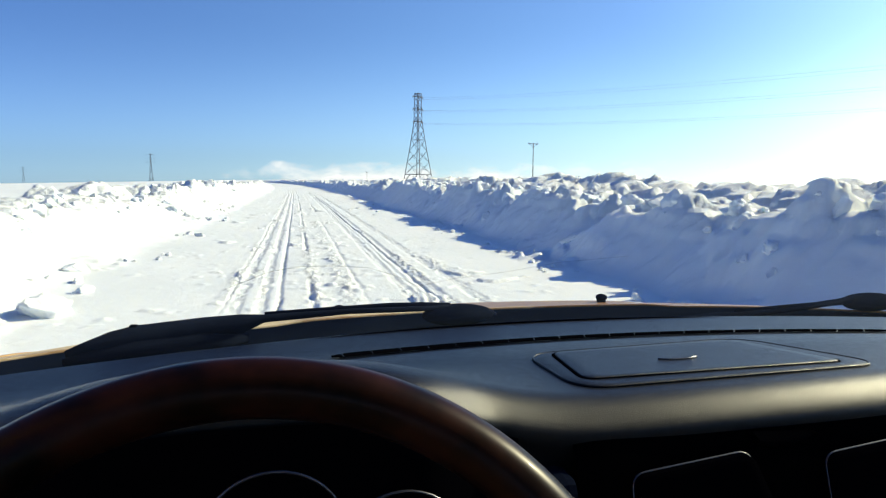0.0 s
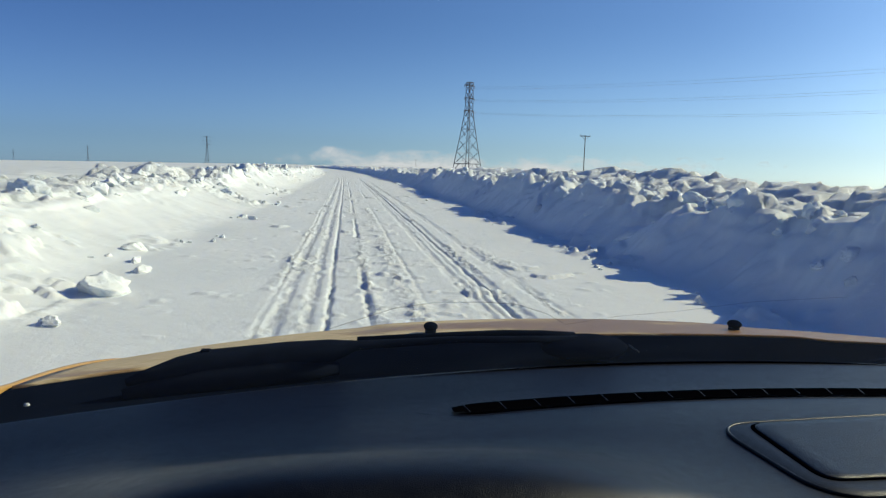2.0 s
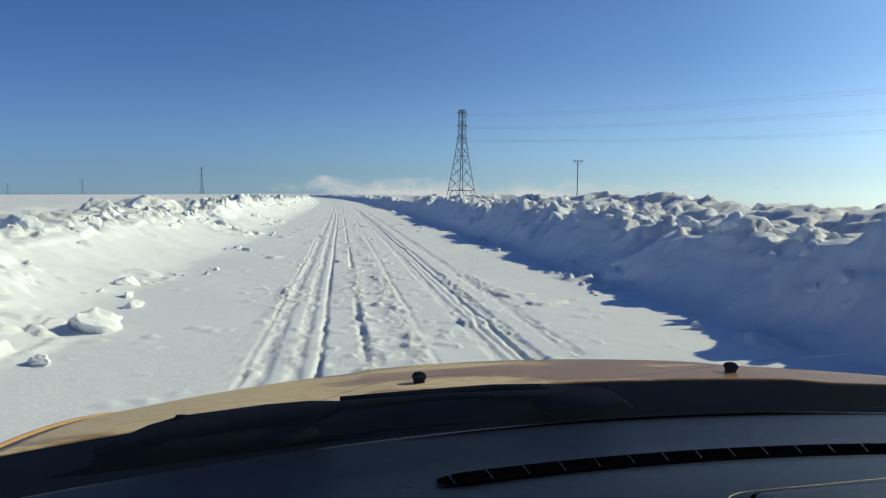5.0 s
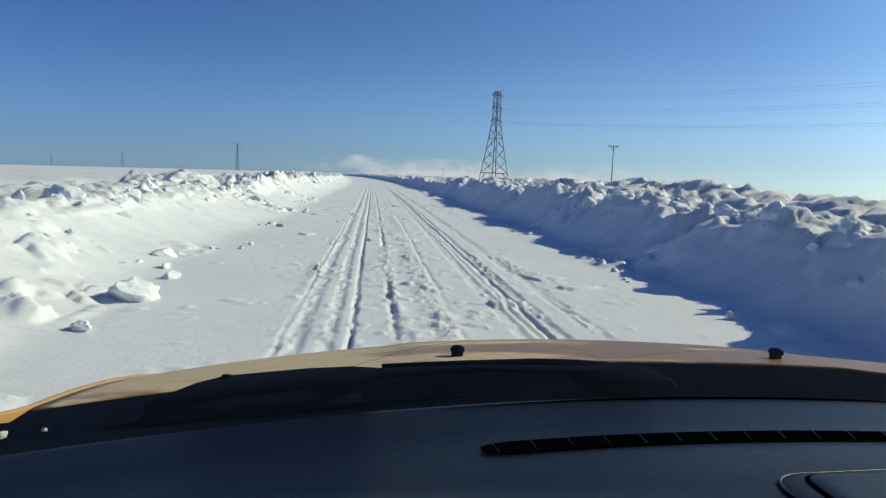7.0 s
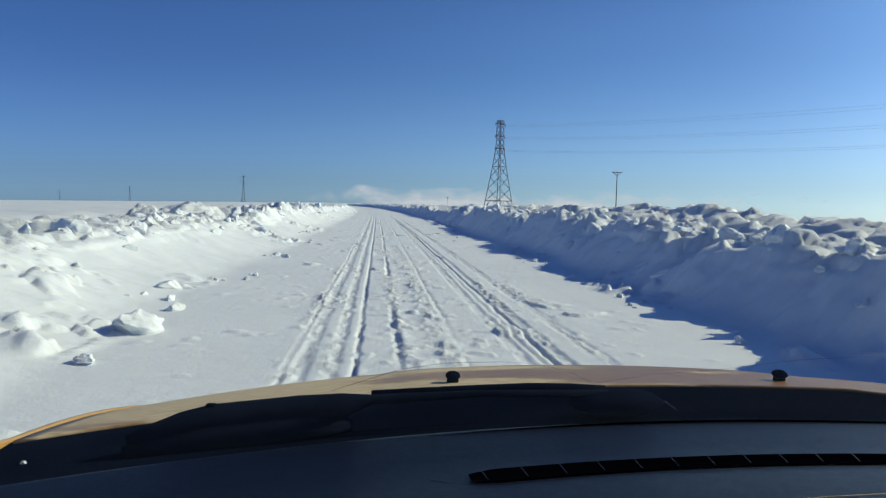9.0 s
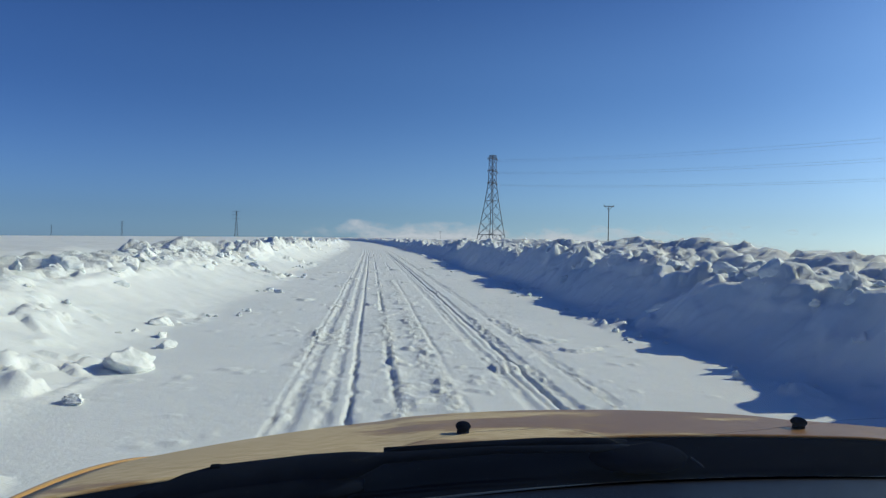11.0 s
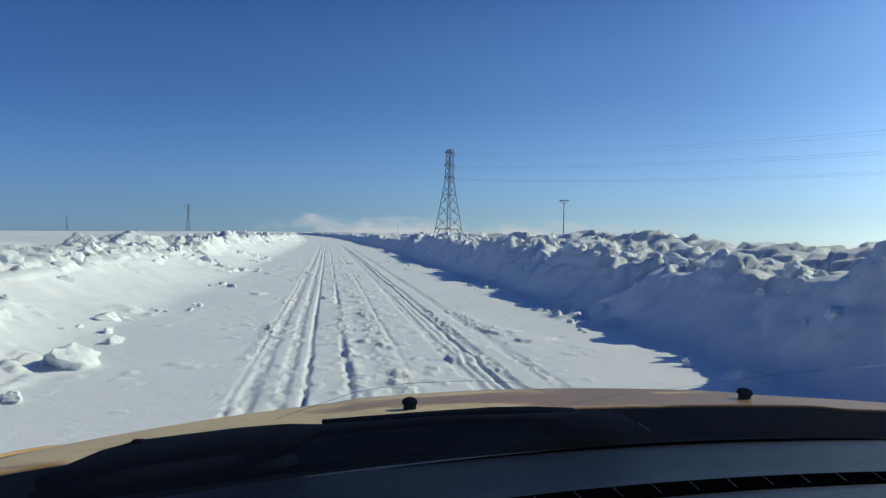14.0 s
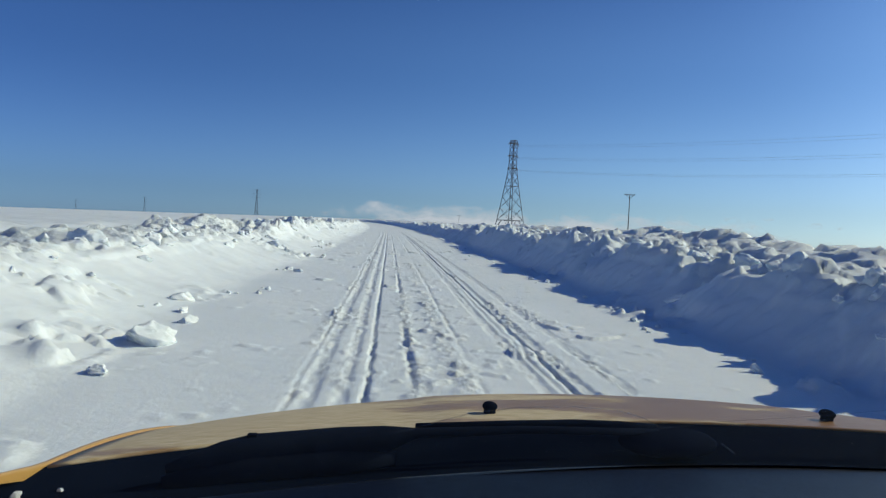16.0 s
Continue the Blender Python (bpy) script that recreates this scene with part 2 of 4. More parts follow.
def glass_material():
    m = bpy.data.materials.new("windscreen_glass")
    m.use_nodes = True
    n, l = m.node_tree.nodes, m.node_tree.links
    n.remove(n["Principled BSDF"])
    tr, gl, mx, fr = (n.new(k) for k in ("ShaderNodeBsdfTransparent", "ShaderNodeBsdfGlossy", "ShaderNodeMixShader", "ShaderNodeFresnel"))
    gl.inputs["Roughness"].default_value = 0.02
    fr.inputs["IOR"].default_value = 1.045
    l.new(fr.outputs[0], mx.inputs[0])
    l.new(tr.outputs[0], mx.inputs[1])
    l.new(gl.outputs[0], mx.inputs[2])
    # streaky dust film scatters sunlight; tinted blue to add haze over the darks
    film, veil, co, mp, no, mr = (n.new(k) for k in ("ShaderNodeBsdfTranslucent", "ShaderNodeMixShader", "ShaderNodeTexCoord", "ShaderNodeMapping", "ShaderNodeTexNoise", "ShaderNodeMapRange"))
    film.inputs["Color"].default_value = (0.50, 0.70, 0.98, 1)
    mp.inputs["Scale"].default_value = (1.0, 3.0, 3.0)
    no.inputs["Scale"].default_value, no.inputs["Detail"].default_value = 4.0, 5
    mr.inputs["From Min"].default_value, mr.inputs["From Max"].default_value = 0.35, 0.75
    mr.inputs["To Min"].default_value, mr.inputs["To Max"].default_value = 0.003, 0.012
    l.new(co.outputs["Object"], mp.inputs[0])
    l.new(mp.outputs[0], no.inputs["Vector"])
    l.new(no.outputs["Fac"], mr.inputs["Value"])
    l.new(mr.outputs[0], veil.inputs[0])
    l.new(mx.outputs[0], veil.inputs[1])
    l.new(film.outputs[0], veil.inputs[2])
    l.new(veil.outputs[0], n["Material Output"].inputs["Surface"])
    return m


M_GLASS = glass_material()
M_CRACK = material("glass_crack", (0.22, 0.25, 0.28), 0.3)
M_CRACK.node_tree.nodes["Principled BSDF"].inputs["Alpha"].default_value = 0.15


# ---- builders ----
def mesh_object(name, verts, faces, mat, parent=None, label="", smooth=True):
    me = bpy.data.meshes.new(name)
    me.from_pydata([tuple(v) for v in verts], [], faces)
    me.materials.append(mat)
    if smooth:
        me.polygons.foreach_set("use_smooth", [True] * len(me.polygons))
    me.update()
    ob = new(name, me)
    ob.parent = parent
    if label:
        tagged(ob, label)
    return ob


def part(name, bm, mat, parent, label="", smooth=False):
    me = bpy.data.meshes.new(name)
    bmesh.ops.recalc_face_normals(bm, faces=bm.faces)
    bm.to_mesh(me)
    bm.free()
    me.materials.append(mat)
    if smooth:
        me.polygons.foreach_set("use_smooth", [True] * len(me.polygons))
    ob = new(name, me)
    ob.parent = parent
    if label:
        tagged(ob, label)
    return ob


def box(bm, lo, hi, bevel=0.0):
    c = [(a + b) / 2 for a, b in zip(lo, hi)]
    s = [abs(b - a) for a, b in zip(lo, hi)]
    r = bmesh.ops.create_cube(bm, size=1, matrix=Matrix.Translation(c) @ Matrix.Diagonal((*s, 1)))
    if bevel:
        es = list({e for v in r["verts"] for e in v.link_edges})
        bmesh.ops.bevel(bm, geom=es, offset=bevel, segments=2, affect="EDGES", profile=0.6)
    return bm


def strut(bm, a, b, r, r2=None, seg=8):
    """A tapered bar from a to b."""
    a, b = Vector(a), Vector(b)
    m = Matrix.Translation((a + b) / 2) @ (b - a).to_track_quat("Z", "Y").to_matrix().to_4x4()
    bmesh.ops.create_cone(bm, cap_ends=True, segments=seg, radius1=r, radius2=r if r2 is None else r2, depth=(b - a).length, matrix=m)
    return bm


def tube(points, radius, seg=8, closed=False, flat=1.0):
    """A round bar swept along points; radius may be a list. Returns verts and faces."""
    pts = [Vector(p) for p in points]
    n = len(pts)
    verts, faces = [], []
    for i, p in enumerate(pts):
        q = (pts[(i + 1) % n] - pts[i - 1]) if closed else (pts[min(i + 1, n - 1)] - pts[max(i - 1, 0)])
        d = q.normalized()
        side = d.cross(Vector((0, 0, 1)))
        side = side.normalized() if side.length > 1e-4 else Vector((1, 0, 0))
        up = side.cross(d).normalized()
        r = radius[i] if isinstance(radius, (list, tuple)) else radius
        for k in range(seg):
            a = 2 * math.pi * k / seg
            verts.append(p + side * (math.cos(a) * r) + up * (math.sin(a) * r * flat))
    m = n if closed else n - 1
    for i in range(m):
        for k in range(seg):
            j = (i + 1) % n
            faces.append((i * seg + k, i * seg + (k + 1) % seg, j * seg + (k + 1) % seg, j * seg + k))
    if not closed:
        faces.append(tuple(range(seg - 1, -1, -1)))
        faces.append(tuple((n - 1) * seg + k for k in range(seg)))
    return verts, faces


def sheet(fn, nu, nv, thick=0.0):
    """A surface fn(u, v) for u, v from 0 to 1, with an underside thick below."""
    verts = [fn(i / nu, j / nv) for j in range(nv + 1) for i in range(nu + 1)]
    w = nu + 1
    faces = [(j * w + i, j * w + i + 1, (j + 1) * w + i + 1, (j + 1) * w + i) for j in range(nv) for i in range(nu)]
    if thick:
        k = len(verts)
        verts = verts + [(x, y, z - thick) for x, y, z in verts]
        faces += [tuple(k + q for q in reversed(f)) for f in faces]
        rim = [i for i in range(w)] + [j * w + nu for j in range(1, nv + 1)] + [nv * w + i for i in range(nu - 1, -1, -1)] + [j * w for j in range(nv - 1, 0, -1)]
        for a, b in zip(rim, rim[1:] + rim[:1]):
            faces.append((b, a, a + k, b + k))
    return verts, faces


def rounded(pts, r, seg=5):
    """The outline of a polygon with rounded corners."""
    out = []
    n = len(pts)
    for i in range(n):
        p, a, b = Vector(pts[i]), Vector(pts[i - 1]), Vector(pts[(i + 1) % n])
        p1, p2 = p + (a - p).normalized() * r, p + (b - p).normalized() * r
        for k in range(seg + 1):
            t = k / seg
            out.append(p1 * (1 - t) ** 2 + p * 2 * t * (1 - t) + p2 * t * t)
    return out


def plate(outline, zf, thick, bevel):
    """A lid that follows the surface zf over an outline in the plan, with a softened upper edge."""
    n = len(outline)
    c = sum(outline, Vector((0, 0))) / n
    rings = [(1.0, -0.002), (1.0, thick - bevel), (1.0 - bevel * 12, thick)] + [(k / 8, thick) for k in range(7, 0, -1)]
    verts, faces = [], []
    for s, h in rings:
        for p in outline:
            q = c + (p - c) * s
            verts.append((q.x, q.y, zf(q.x, q.y) + h))
    for k in range(len(rings) - 1):
        for i in range(n):
            j = (i + 1) % n
            faces.append((k * n + i, k * n + j, (k + 1) * n + j, (k + 1) * n + i))
    verts.append((c.x, c.y, zf(c.x, c.y) + thick))
    last = (len(rings) - 1) * n
    for i in range(n):
        faces.append((last + i, last + (i + 1) % n, len(verts) - 1))
    return verts, faces


# ---- noise for the snow, in whole arrays ----
def scatter(ix, iy, s):
    n = (ix.astype(np.int64) * 374761393 + iy.astype(np.int64) * 668265263 + s * 974634777) & 0xFFFFFFFF
    n = ((n ^ (n >> 13)) * 1274126177) & 0xFFFFFFFF
    return ((n ^ (n >> 16)) & 0xFFFFFF) / float(0xFFFFFF)


def smooth_noise(x, y, s):
    ix, iy = np.floor(x), np.floor(y)
    fx, fy = x - ix, y - iy
    fx, fy = fx * fx * (3 - 2 * fx), fy * fy * (3 - 2 * fy)
    a, b = scatter(ix, iy, s), scatter(ix + 1, iy, s)
    c, d = scatter(ix, iy + 1, s), scatter(ix + 1, iy + 1, s)
    return (a + (b - a) * fx) * (1 - fy) + (c + (d - c) * fx) * fy


def fractal(x, y, s, octaves=4):
    v, k, f = 0, 0.5, 1.0
    for o in range(octaves):
        v = v + k * (smooth_noise(x * f + 13.7 * o, y * f - 7.3 * o, s + o) - 0.5)
        k, f = k * 0.5, f * 2.03
    return v


def lumps(x, y, cell, s, fill=0.8, sharp=0.5):
    """Broken blocks of snow, one to a cell: tilted slabs with ragged edges, 0 to about 1 high."""
    gx, gy = x / cell, y / cell
    gx = gx + 0.35 * (smooth_noise(gx * 2.3, gy * 2.3, s + 91) - 0.5)
    gy = gy + 0.35 * (smooth_noise(gx * 2.3, gy * 2.3, s + 92) - 0.5)
    ragged = 0.5 * (smooth_noise(gx * 5.1, gy * 5.1, s + 93) - 0.5) + 0.3 * (smooth_noise(gx * 11, gy * 11, s + 94) - 0.5)
    ix, iy = np.floor(gx), np.floor(gy)
    best = np.zeros_like(x)
    for dx in (-1, 0, 1):
        for dy in (-1, 0, 1):
            cx, cy = ix + dx, iy + dy
            px, py = cx + scatter(cx, cy, s), cy + scatter(cx, cy, s + 1)
            r = 0.32 + 0.5 * scatter(cx, cy, s + 2)
            hgt = (0.30 + 0.70 * scatter(cx, cy, s + 3)) * (scatter(cx, cy, s + 4) < fill)
            ang = 6.283 * scatter(cx, cy, s + 5)
            ex, ey = gx - px, gy - py
            ux, uy = ex * np.cos(ang) + ey * np.sin(ang), -ex * np.sin(ang) + ey * np.cos(ang)
            ux, uy = ux / r, uy / (r * (0.5 + 0.5 * scatter(cx, cy, s + 6)))
            d = 0.6 * np.maximum(np.abs(ux), np.abs(uy)) + 0.4 * np.sqrt(ux * ux + uy * uy) + ragged
            tilt = 1 + 1.1 * (scatter(cx, cy, s + 7) - 0.5) * ux + 0.5 * (scatter(cx, cy, s + 8) - 0.5) * uy + 0.4 * ragged
            best = np.maximum(best, hgt * tilt * np.clip((1 - d) * 4.6, 0, 1) ** sharp)
    return best


def mounds(x, y, cell, s, fill=0.8, squash=0.6):
    """Rounded heaps with flattened, tilted tops, one to a cell, 0 to about 1 high."""
    gx, gy = x / cell, y / cell
    gx, gy = gx + 0.5 * (smooth_noise(gx * 1.7, gy * 1.7, s + 91) - 0.5), gy + 0.5 * (smooth_noise(gx * 1.9, gy * 1.9, s + 92) - 0.5)
    ragged = 0.42 * (smooth_noise(gx * 4.3, gy * 4.3, s + 93) - 0.5) + 0.26 * (smooth_noise(gx * 9.1, gy * 9.1, s + 94) - 0.5)
    ix, iy = np.floor(gx), np.floor(gy)
    best = np.zeros_like(x)
    for dx in (-1, 0, 1):
        for dy in (-1, 0, 1):
            cx, cy = ix + dx, iy + dy
            ex, ey = gx - cx - scatter(cx, cy, s), gy - cy - scatter(cx, cy, s + 1)
            r = 0.36 + 0.46 * scatter(cx, cy, s + 2)
            hgt = (0.35 + 0.65 * scatter(cx, cy, s + 3)) * (scatter(cx, cy, s + 4) < fill)
            ang = 6.283 * scatter(cx, cy, s + 5)
            ux, uy = (ex * np.cos(ang) + ey * np.sin(ang)) / r, (ey * np.cos(ang) - ex * np.sin(ang)) / (r * (0.55 + 0.45 * scatter(cx, cy, s + 6)))
            d = 0.5 * np.maximum(np.abs(ux), np.abs(uy)) + 0.5 * np.sqrt(ux * ux + uy * uy) + ragged
            dome = np.sqrt(np.clip(1 - d * d, 0, 1))
            flat = np.minimum(dome, squash + 0.25 * (1 - squash) * dome) / (squash + 0.25 * (1 - squash))
            best = np.maximum(best, hgt * flat * (1 + 0.7 * (scatter(cx, cy, s + 7) - 0.5) * ux + 0.4 * (scatter(cx, cy, s + 8) - 0.5) * uy))
    return best


def ramp01(v):
    v = np.clip(v, 0, 1)
    return v * v * (3 - 2 * v)


def slabs(h, x, y, step, s, much):
    """Breaks a heap into flat slabs with steep edges."""
    k = h / step + 1.6 * smooth_noise(x / 1.3, y / 1.5, s) + 0.5 * smooth_noise(x / 0.35, y / 0.4, s + 1) + 0.25 * smooth_noise(x / 0.12, y / 0.13, s + 2)
    f = k - np.floor(k)
    return h + much * step * (ramp01((f - 0.5) / 0.34 + 0.5) - f)


def road_centre(y):
    return 0.12 - 0.00022 * np.maximum(0, y - 45) ** 2 * (y < 600) - (y >= 600) * 67.8


LEFT_RUT, RIGHT_RUT = -0.80, 1.16


def terrain(x, y):
    """Height of the snow and how worn it is, over the plan."""
    c = road_centre(y) - 0.12
    u = x - c
    near = ramp01((260 - y) / 120)
    # open fields, falling gently away on both sides
    z = 0.38 * ramp01((np.abs(u) - 7) / 6) - 0.030 * np.maximum(0, u - 9) - 0.014 * np.maximum(0, -u - 12) + 0.5 * fractal(x / 60, y / 60, 3) * ramp01((np.abs(u) - 12) / 20)
    z = z + 0.10 * fractal(x / 5, y / 9, 5) * ramp01((np.abs(u) - 5) / 3)
    # ploughed bank on the sunny side of the road: a smooth drifted slope below a crest of broken blocks
    e = u + 2.62 + 0.60 * fractal(y / 3.6, y * 0 + 2.0, 21) + 0.22 * fractal(y / 0.9, y * 0, 23)
    s = -e
    b = ramp01(s / 2.9)
    crown = 0.70 + 0.42 * fractal(x / 2.6, y / 3.4, 25) + 0.16 * (smooth_noise(y / 9, y * 0, 29) - 0.4)
    fade = 1 - 0.72 * ramp01((s - 3.4) / 4.0)
    heaped = ramp01((smooth_noise(x / 2.6, y / 3.4, 33) - 0.40) / 0.18)
    crest = ramp01((s - 1.75 - 0.5 * (smooth_noise(y / 2.3, y * 0, 35) - 0.5)) / 0.7) * (1 - 0.7 * ramp01((s - 4.6) / 2.5))
    rough = 0.20 * np.abs(fractal(x / 0.9, y / 0.9, 55, 5)) + 0.09 * fractal(x / 0.16, y / 0.18, 56, 3)
    broken = 0.28 * lumps(x, y, 1.3, 31, 0.5, 0.4) + 0.15 * lumps(x + 3.1, y - 1.7, 0.8, 41, 0.5, 0.4) + 0.06 * lumps(x - 2.2, y + 4.4, 0.34, 51, 0.4, 0.5) + 0.03 * lumps(x + 5.2, y + 1.4, 0.18, 59, 0.5, 0.6) + 0.12 * mounds(x, y, 1.6, 45, 0.7, 0.45)
    heap = b * fade * crown + crest * ((0.35 + 0.65 * heaped) * broken + rough)
    z = z + slabs(heap, x, y, 0.17, 161, 0.55 * crest)
    # slope: soft hollows, and here and there a spill of crumbs and small blocks
    slope = ramp01(s / 0.5) * (1 - crest)
    spill = ramp01((smooth_noise(x / 1.5, y / 2.1, 37) - 0.64) / 0.16)
    z = z + slope * (0.07 * fractal(x / 1.1, y / 1.5, 39, 3) + 0.018 * fractal(x / 0.22, y / 0.3, 43, 3))
    z = z + slope * spill * (0.10 * lumps(x, y, 0.42, 61, 0.26, 0.6) + 0.06 * lumps(x, y, 0.18, 63, 0.35, 0.7))
    # ploughed bank on the shaded side: a steep face up to heaped slabs, and a second row of heaps behind
    e2 = u - 3.62 - 0.012 * np.clip(y - 6, 0, 30) - 0.65 * fractal(y / 2.8, y * 0 + 5.0, 71) - 0.35 * fractal(y / 0.7, y * 0, 73) - 0.30 * fractal(x / 1.0, y / 0.9, 74)
    b2 = np.clip(e2 / 1.15, 0, 1)
    b2 = 0.45 * b2 + 0.55 * ramp01(b2)
    crown2 = 0.79 + 0.34 * fractal(x / 2.2, y / 2.6, 75) + 0.22 * (smooth_noise(y / 6.5, y * 0, 79) - 0.5)
    hollow = np.exp(-((e2 - 2.9 - 1.2 * (smooth_noise(y / 3.5, y * 0, 77) - 0.5)) / 0.75) ** 2)
    behind = ramp01((e2 - 3.6) / 0.9) * (0.02 + 0.16 * smooth_noise(y / 4.2, y * 0 + 4, 83))
    # here and there a ledge half way up the face catches the sun
    shelf = ramp01((smooth_noise(y / 2.2, y * 0 + 3, 165) - 0.52) / 0.08)
    step_in = 0.95 + 0.5 * smooth_noise(y / 1.1, y * 0, 143)
    crown2 = crown2 * (1 - 0.30 * shelf * (1 - ramp01((e2 - 1.0 - step_in) / 0.30))) + 0.06 * shelf
    fade2 = 1 - 0.5 * ramp01((e2 - 5.2) / 3.0)
    rough2 = 0.13 * np.abs(fractal(x / 1.0, y / 0.8, 76, 5)) + 0.03 * fractal(x / 0.16, y / 0.18, 78, 3)
    heaps = 0.27 * mounds(x, y, 1.9, 81, 0.65, 0.45) + 0.13 * mounds(x + 1.3, y + 0.7, 0.9, 87, 0.55, 0.45) + 0.04 * mounds(x - 0.2, y + 2.4, 0.42, 97, 0.45) + 0.11 * lumps(x + 4.3, y - 2.4, 0.9, 89, 0.35, 0.4) + 0.03 * lumps(x + 5.2, y + 1.4, 0.25, 99, 0.4, 0.6) + rough2
    heap2 = b2 * fade2 * (crown2 - 0.16 * hollow + behind) + heaps * (0.35 * ramp01((e2 - 0.1) / 0.5) + 0.65 * ramp01((e2 - 0.75) / 0.5)) * (1 - 0.6 * ramp01((e2 - 5.5) / 3))
    # jagged blocks along its front edge
    heap2 = heap2 + np.exp(-((e2 - 1.25) / 0.38) ** 2) * (0.15 * mounds(x * 0.7, y, 0.55, 151, 0.5, 0.5) + 0.03 * mounds(x + 2.0, y, 0.26, 153, 0.4, 0.5))
    z = z + slabs(heap2, x, y, 0.19, 165, 0.5 * ramp01((e2 - 0.55) / 0.5))
    # crumbs at its foot
    foot = ramp01((e2 + 0.7) / 0.4) * (1 - ramp01((e2 - 0.2) / 0.4))
    z = z + foot * ramp01((smooth_noise(x / 1.2, y / 1.9, 145) - 0.5) / 0.2) * (0.09 * lumps(x + 0.4, y - 3.3, 0.34, 133, 0.2, 0.6) + 0.05 * lumps(x - 1.4, y + 3.9, 0.17, 137, 0.3, 0.7))
    # the road: wheel ruts, cracks in the crust and crumbs thrown up by tyres
    road = ramp01((2.9 - np.abs(u - 0.1)) / 0.5)
    close = ramp01((90 - y) / 50)
    wob = 0.08 * fractal(y / 9, y * 0 + 1, 101)
    wear = np.zeros_like(x)
    z = z + road * 0.010 * fractal(x / 0.7, y / 2.8, 103)
    grit = np.maximum(0, fractal(x / 0.09, y / 0.13, 107, 3))
    crumbs = 0.7 * lumps(x, y, 0.075, 121, 0.45, 0.7) + 0.5 * lumps(x + 2.2, y, 0.15, 125, 0.22, 0.7)
    patchy = ramp01((fractal(x / 0.8, y / 1.8, 109, 3) + 0.10) / 0.25)
    # tyre bands: slightly sunk, streaked along the way
    for cx, wide, deep in ((LEFT_RUT - 0.13, 0.09, 0.016), (LEFT_RUT + 0.12, 0.08, 0.018), (RIGHT_RUT - 0.24, 0.09, 0.012), (RIGHT_RUT + 0.10, 0.08, 0.018), (RIGHT_RUT + 0.46, 0.10, 0.010)):
        d = np.abs(u - cx - wob)
        inside = ramp01((wide - d + 0.06 * fractal(x / 0.13, y / 0.3, 131, 3)) / 0.06)
        streak = fractal((u - wob) / 0.045, y / 0.75, 113, 4)
        z = z + close * road * inside * (-deep + 0.018 * streak + 0.06 * grit)
        wear = np.maximum(wear, inside * (0.25 + 1.5 * np.maximum(0, streak)))
    # narrow cracks broken into the crust
    for cx, wide, deep, keep in ((LEFT_RUT + 0.30, 0.017, 0.042, 0.6), (RIGHT_RUT, 0.024, 0.055, 0.6), (RIGHT_RUT - 0.11, 0.014, 0.020, 0.3), (LEFT_RUT - 0.24, 0.016, 0.016, 0.4), (-0.15, 0.028, 0.034, 0.1), (0.42, 0.022, 0.014, 0.2)):
        d = np.abs(u - cx - wob - 0.05 * fractal(y / 0.45, y * 0 + cx * 7, 117, 4) - 0.05 * fractal(x / 0.10, y / 0.14, 119, 3))
        cut = np.exp(-(d / wide) ** 2) * (keep + (1 - keep) * ramp01((fractal(y / 2.1, y * 0 + cx * 9, 111, 4) + 0.12) / 0.25))
        z = z - close * road * deep * cut
        wear = np.maximum(wear, 0.8 * cut)
    # rows of crumbs beside them
    for cx, wide, high in ((LEFT_RUT - 0.25, 0.10, 0.032), (LEFT_RUT + 0.02, 0.16, 0.014), (-0.12, 0.10, 0.030), (0.28, 0.14, 0.018), (RIGHT_RUT + 0.13, 0.09, 0.034), (RIGHT_RUT + 0.60, 0.12, 0.026)):
        d = np.abs(u - cx - wob)
        row = np.exp(-(d / wide) ** 2) * patchy
        z = z + close * road * row * (high * crumbs + 0.06 * grit)
        wear = np.maximum(wear, row * 0.5)
    mid = np.exp(-((u - 0.1) / 0.7) ** 4)
    z = z + road * close * (mid * patchy * 0.022 * lumps(x, y, 0.17, 123, 0.2) + 0.04 * lumps(x, y, 0.35, 127, 0.025, 0.7) + 0.016 * lumps(x, y, 0.13, 129, 0.06, 0.7))
    wear = np.maximum(wear, 0.10 * mid) * road
    crust = 0.75 * np.maximum(ramp01((s - 1.7) / 1.0) * (1 - ramp01((s - 6) / 3)), ramp01((e2 - 0.5) / 0.9) * (1 - ramp01((e2 - 6) / 3)))
    return z, wear, crust


def axis(stretches):
    """Sample places: (from, to, step at the start, step at the end) in a row."""
    out = []
    for a, b, s0, s1 in stretches:
        p = a
        while p < b - 1e-6:
            out.append(p)
            p += s0 + (s1 - s0) * (p - a) / (b - a)
    out.append(stretches[-1][1])
    return np.array(out)


# ---- ground ----
gx = axis([(-4500, -400, 500, 100), (-400, -30, 80, 3), (-30, -9, 2, 0.25), (-9, -5.5, 0.18, 0.05), (-5.5, -1.4, 0.042, 0.038), (-1.4, 2.0, 0.022, 0.022), (2.0, 7.2, 0.038, 0.05), (7.2, 11, 0.09, 0.2), (11, 30, 0.25, 2), (30, 400, 3, 80), (400, 4500, 100, 500)])
gy = axis([(-600, -20, 120, 2), (-20, 3.2, 1.5, 0.1), (3.2, 9, 0.035, 0.04), (9, 24, 0.04, 0.085), (24, 60, 0.09, 0.3), (60, 300, 0.3, 3.5), (300, 1200, 4, 60), (1200, 4800, 80, 500)])
X, Y = np.meshgrid(gx, gy)
Z, W, C = terrain(X, Y)
nv, nu = X.shape
me = bpy.data.meshes.new("ground")
me.vertices.add(nu * nv)
me.vertices.foreach_set("co", np.stack([X, Y, Z], -1).astype(np.float32).ravel())
i, j = np.meshgrid(np.arange(nu - 1), np.arange(nv - 1))
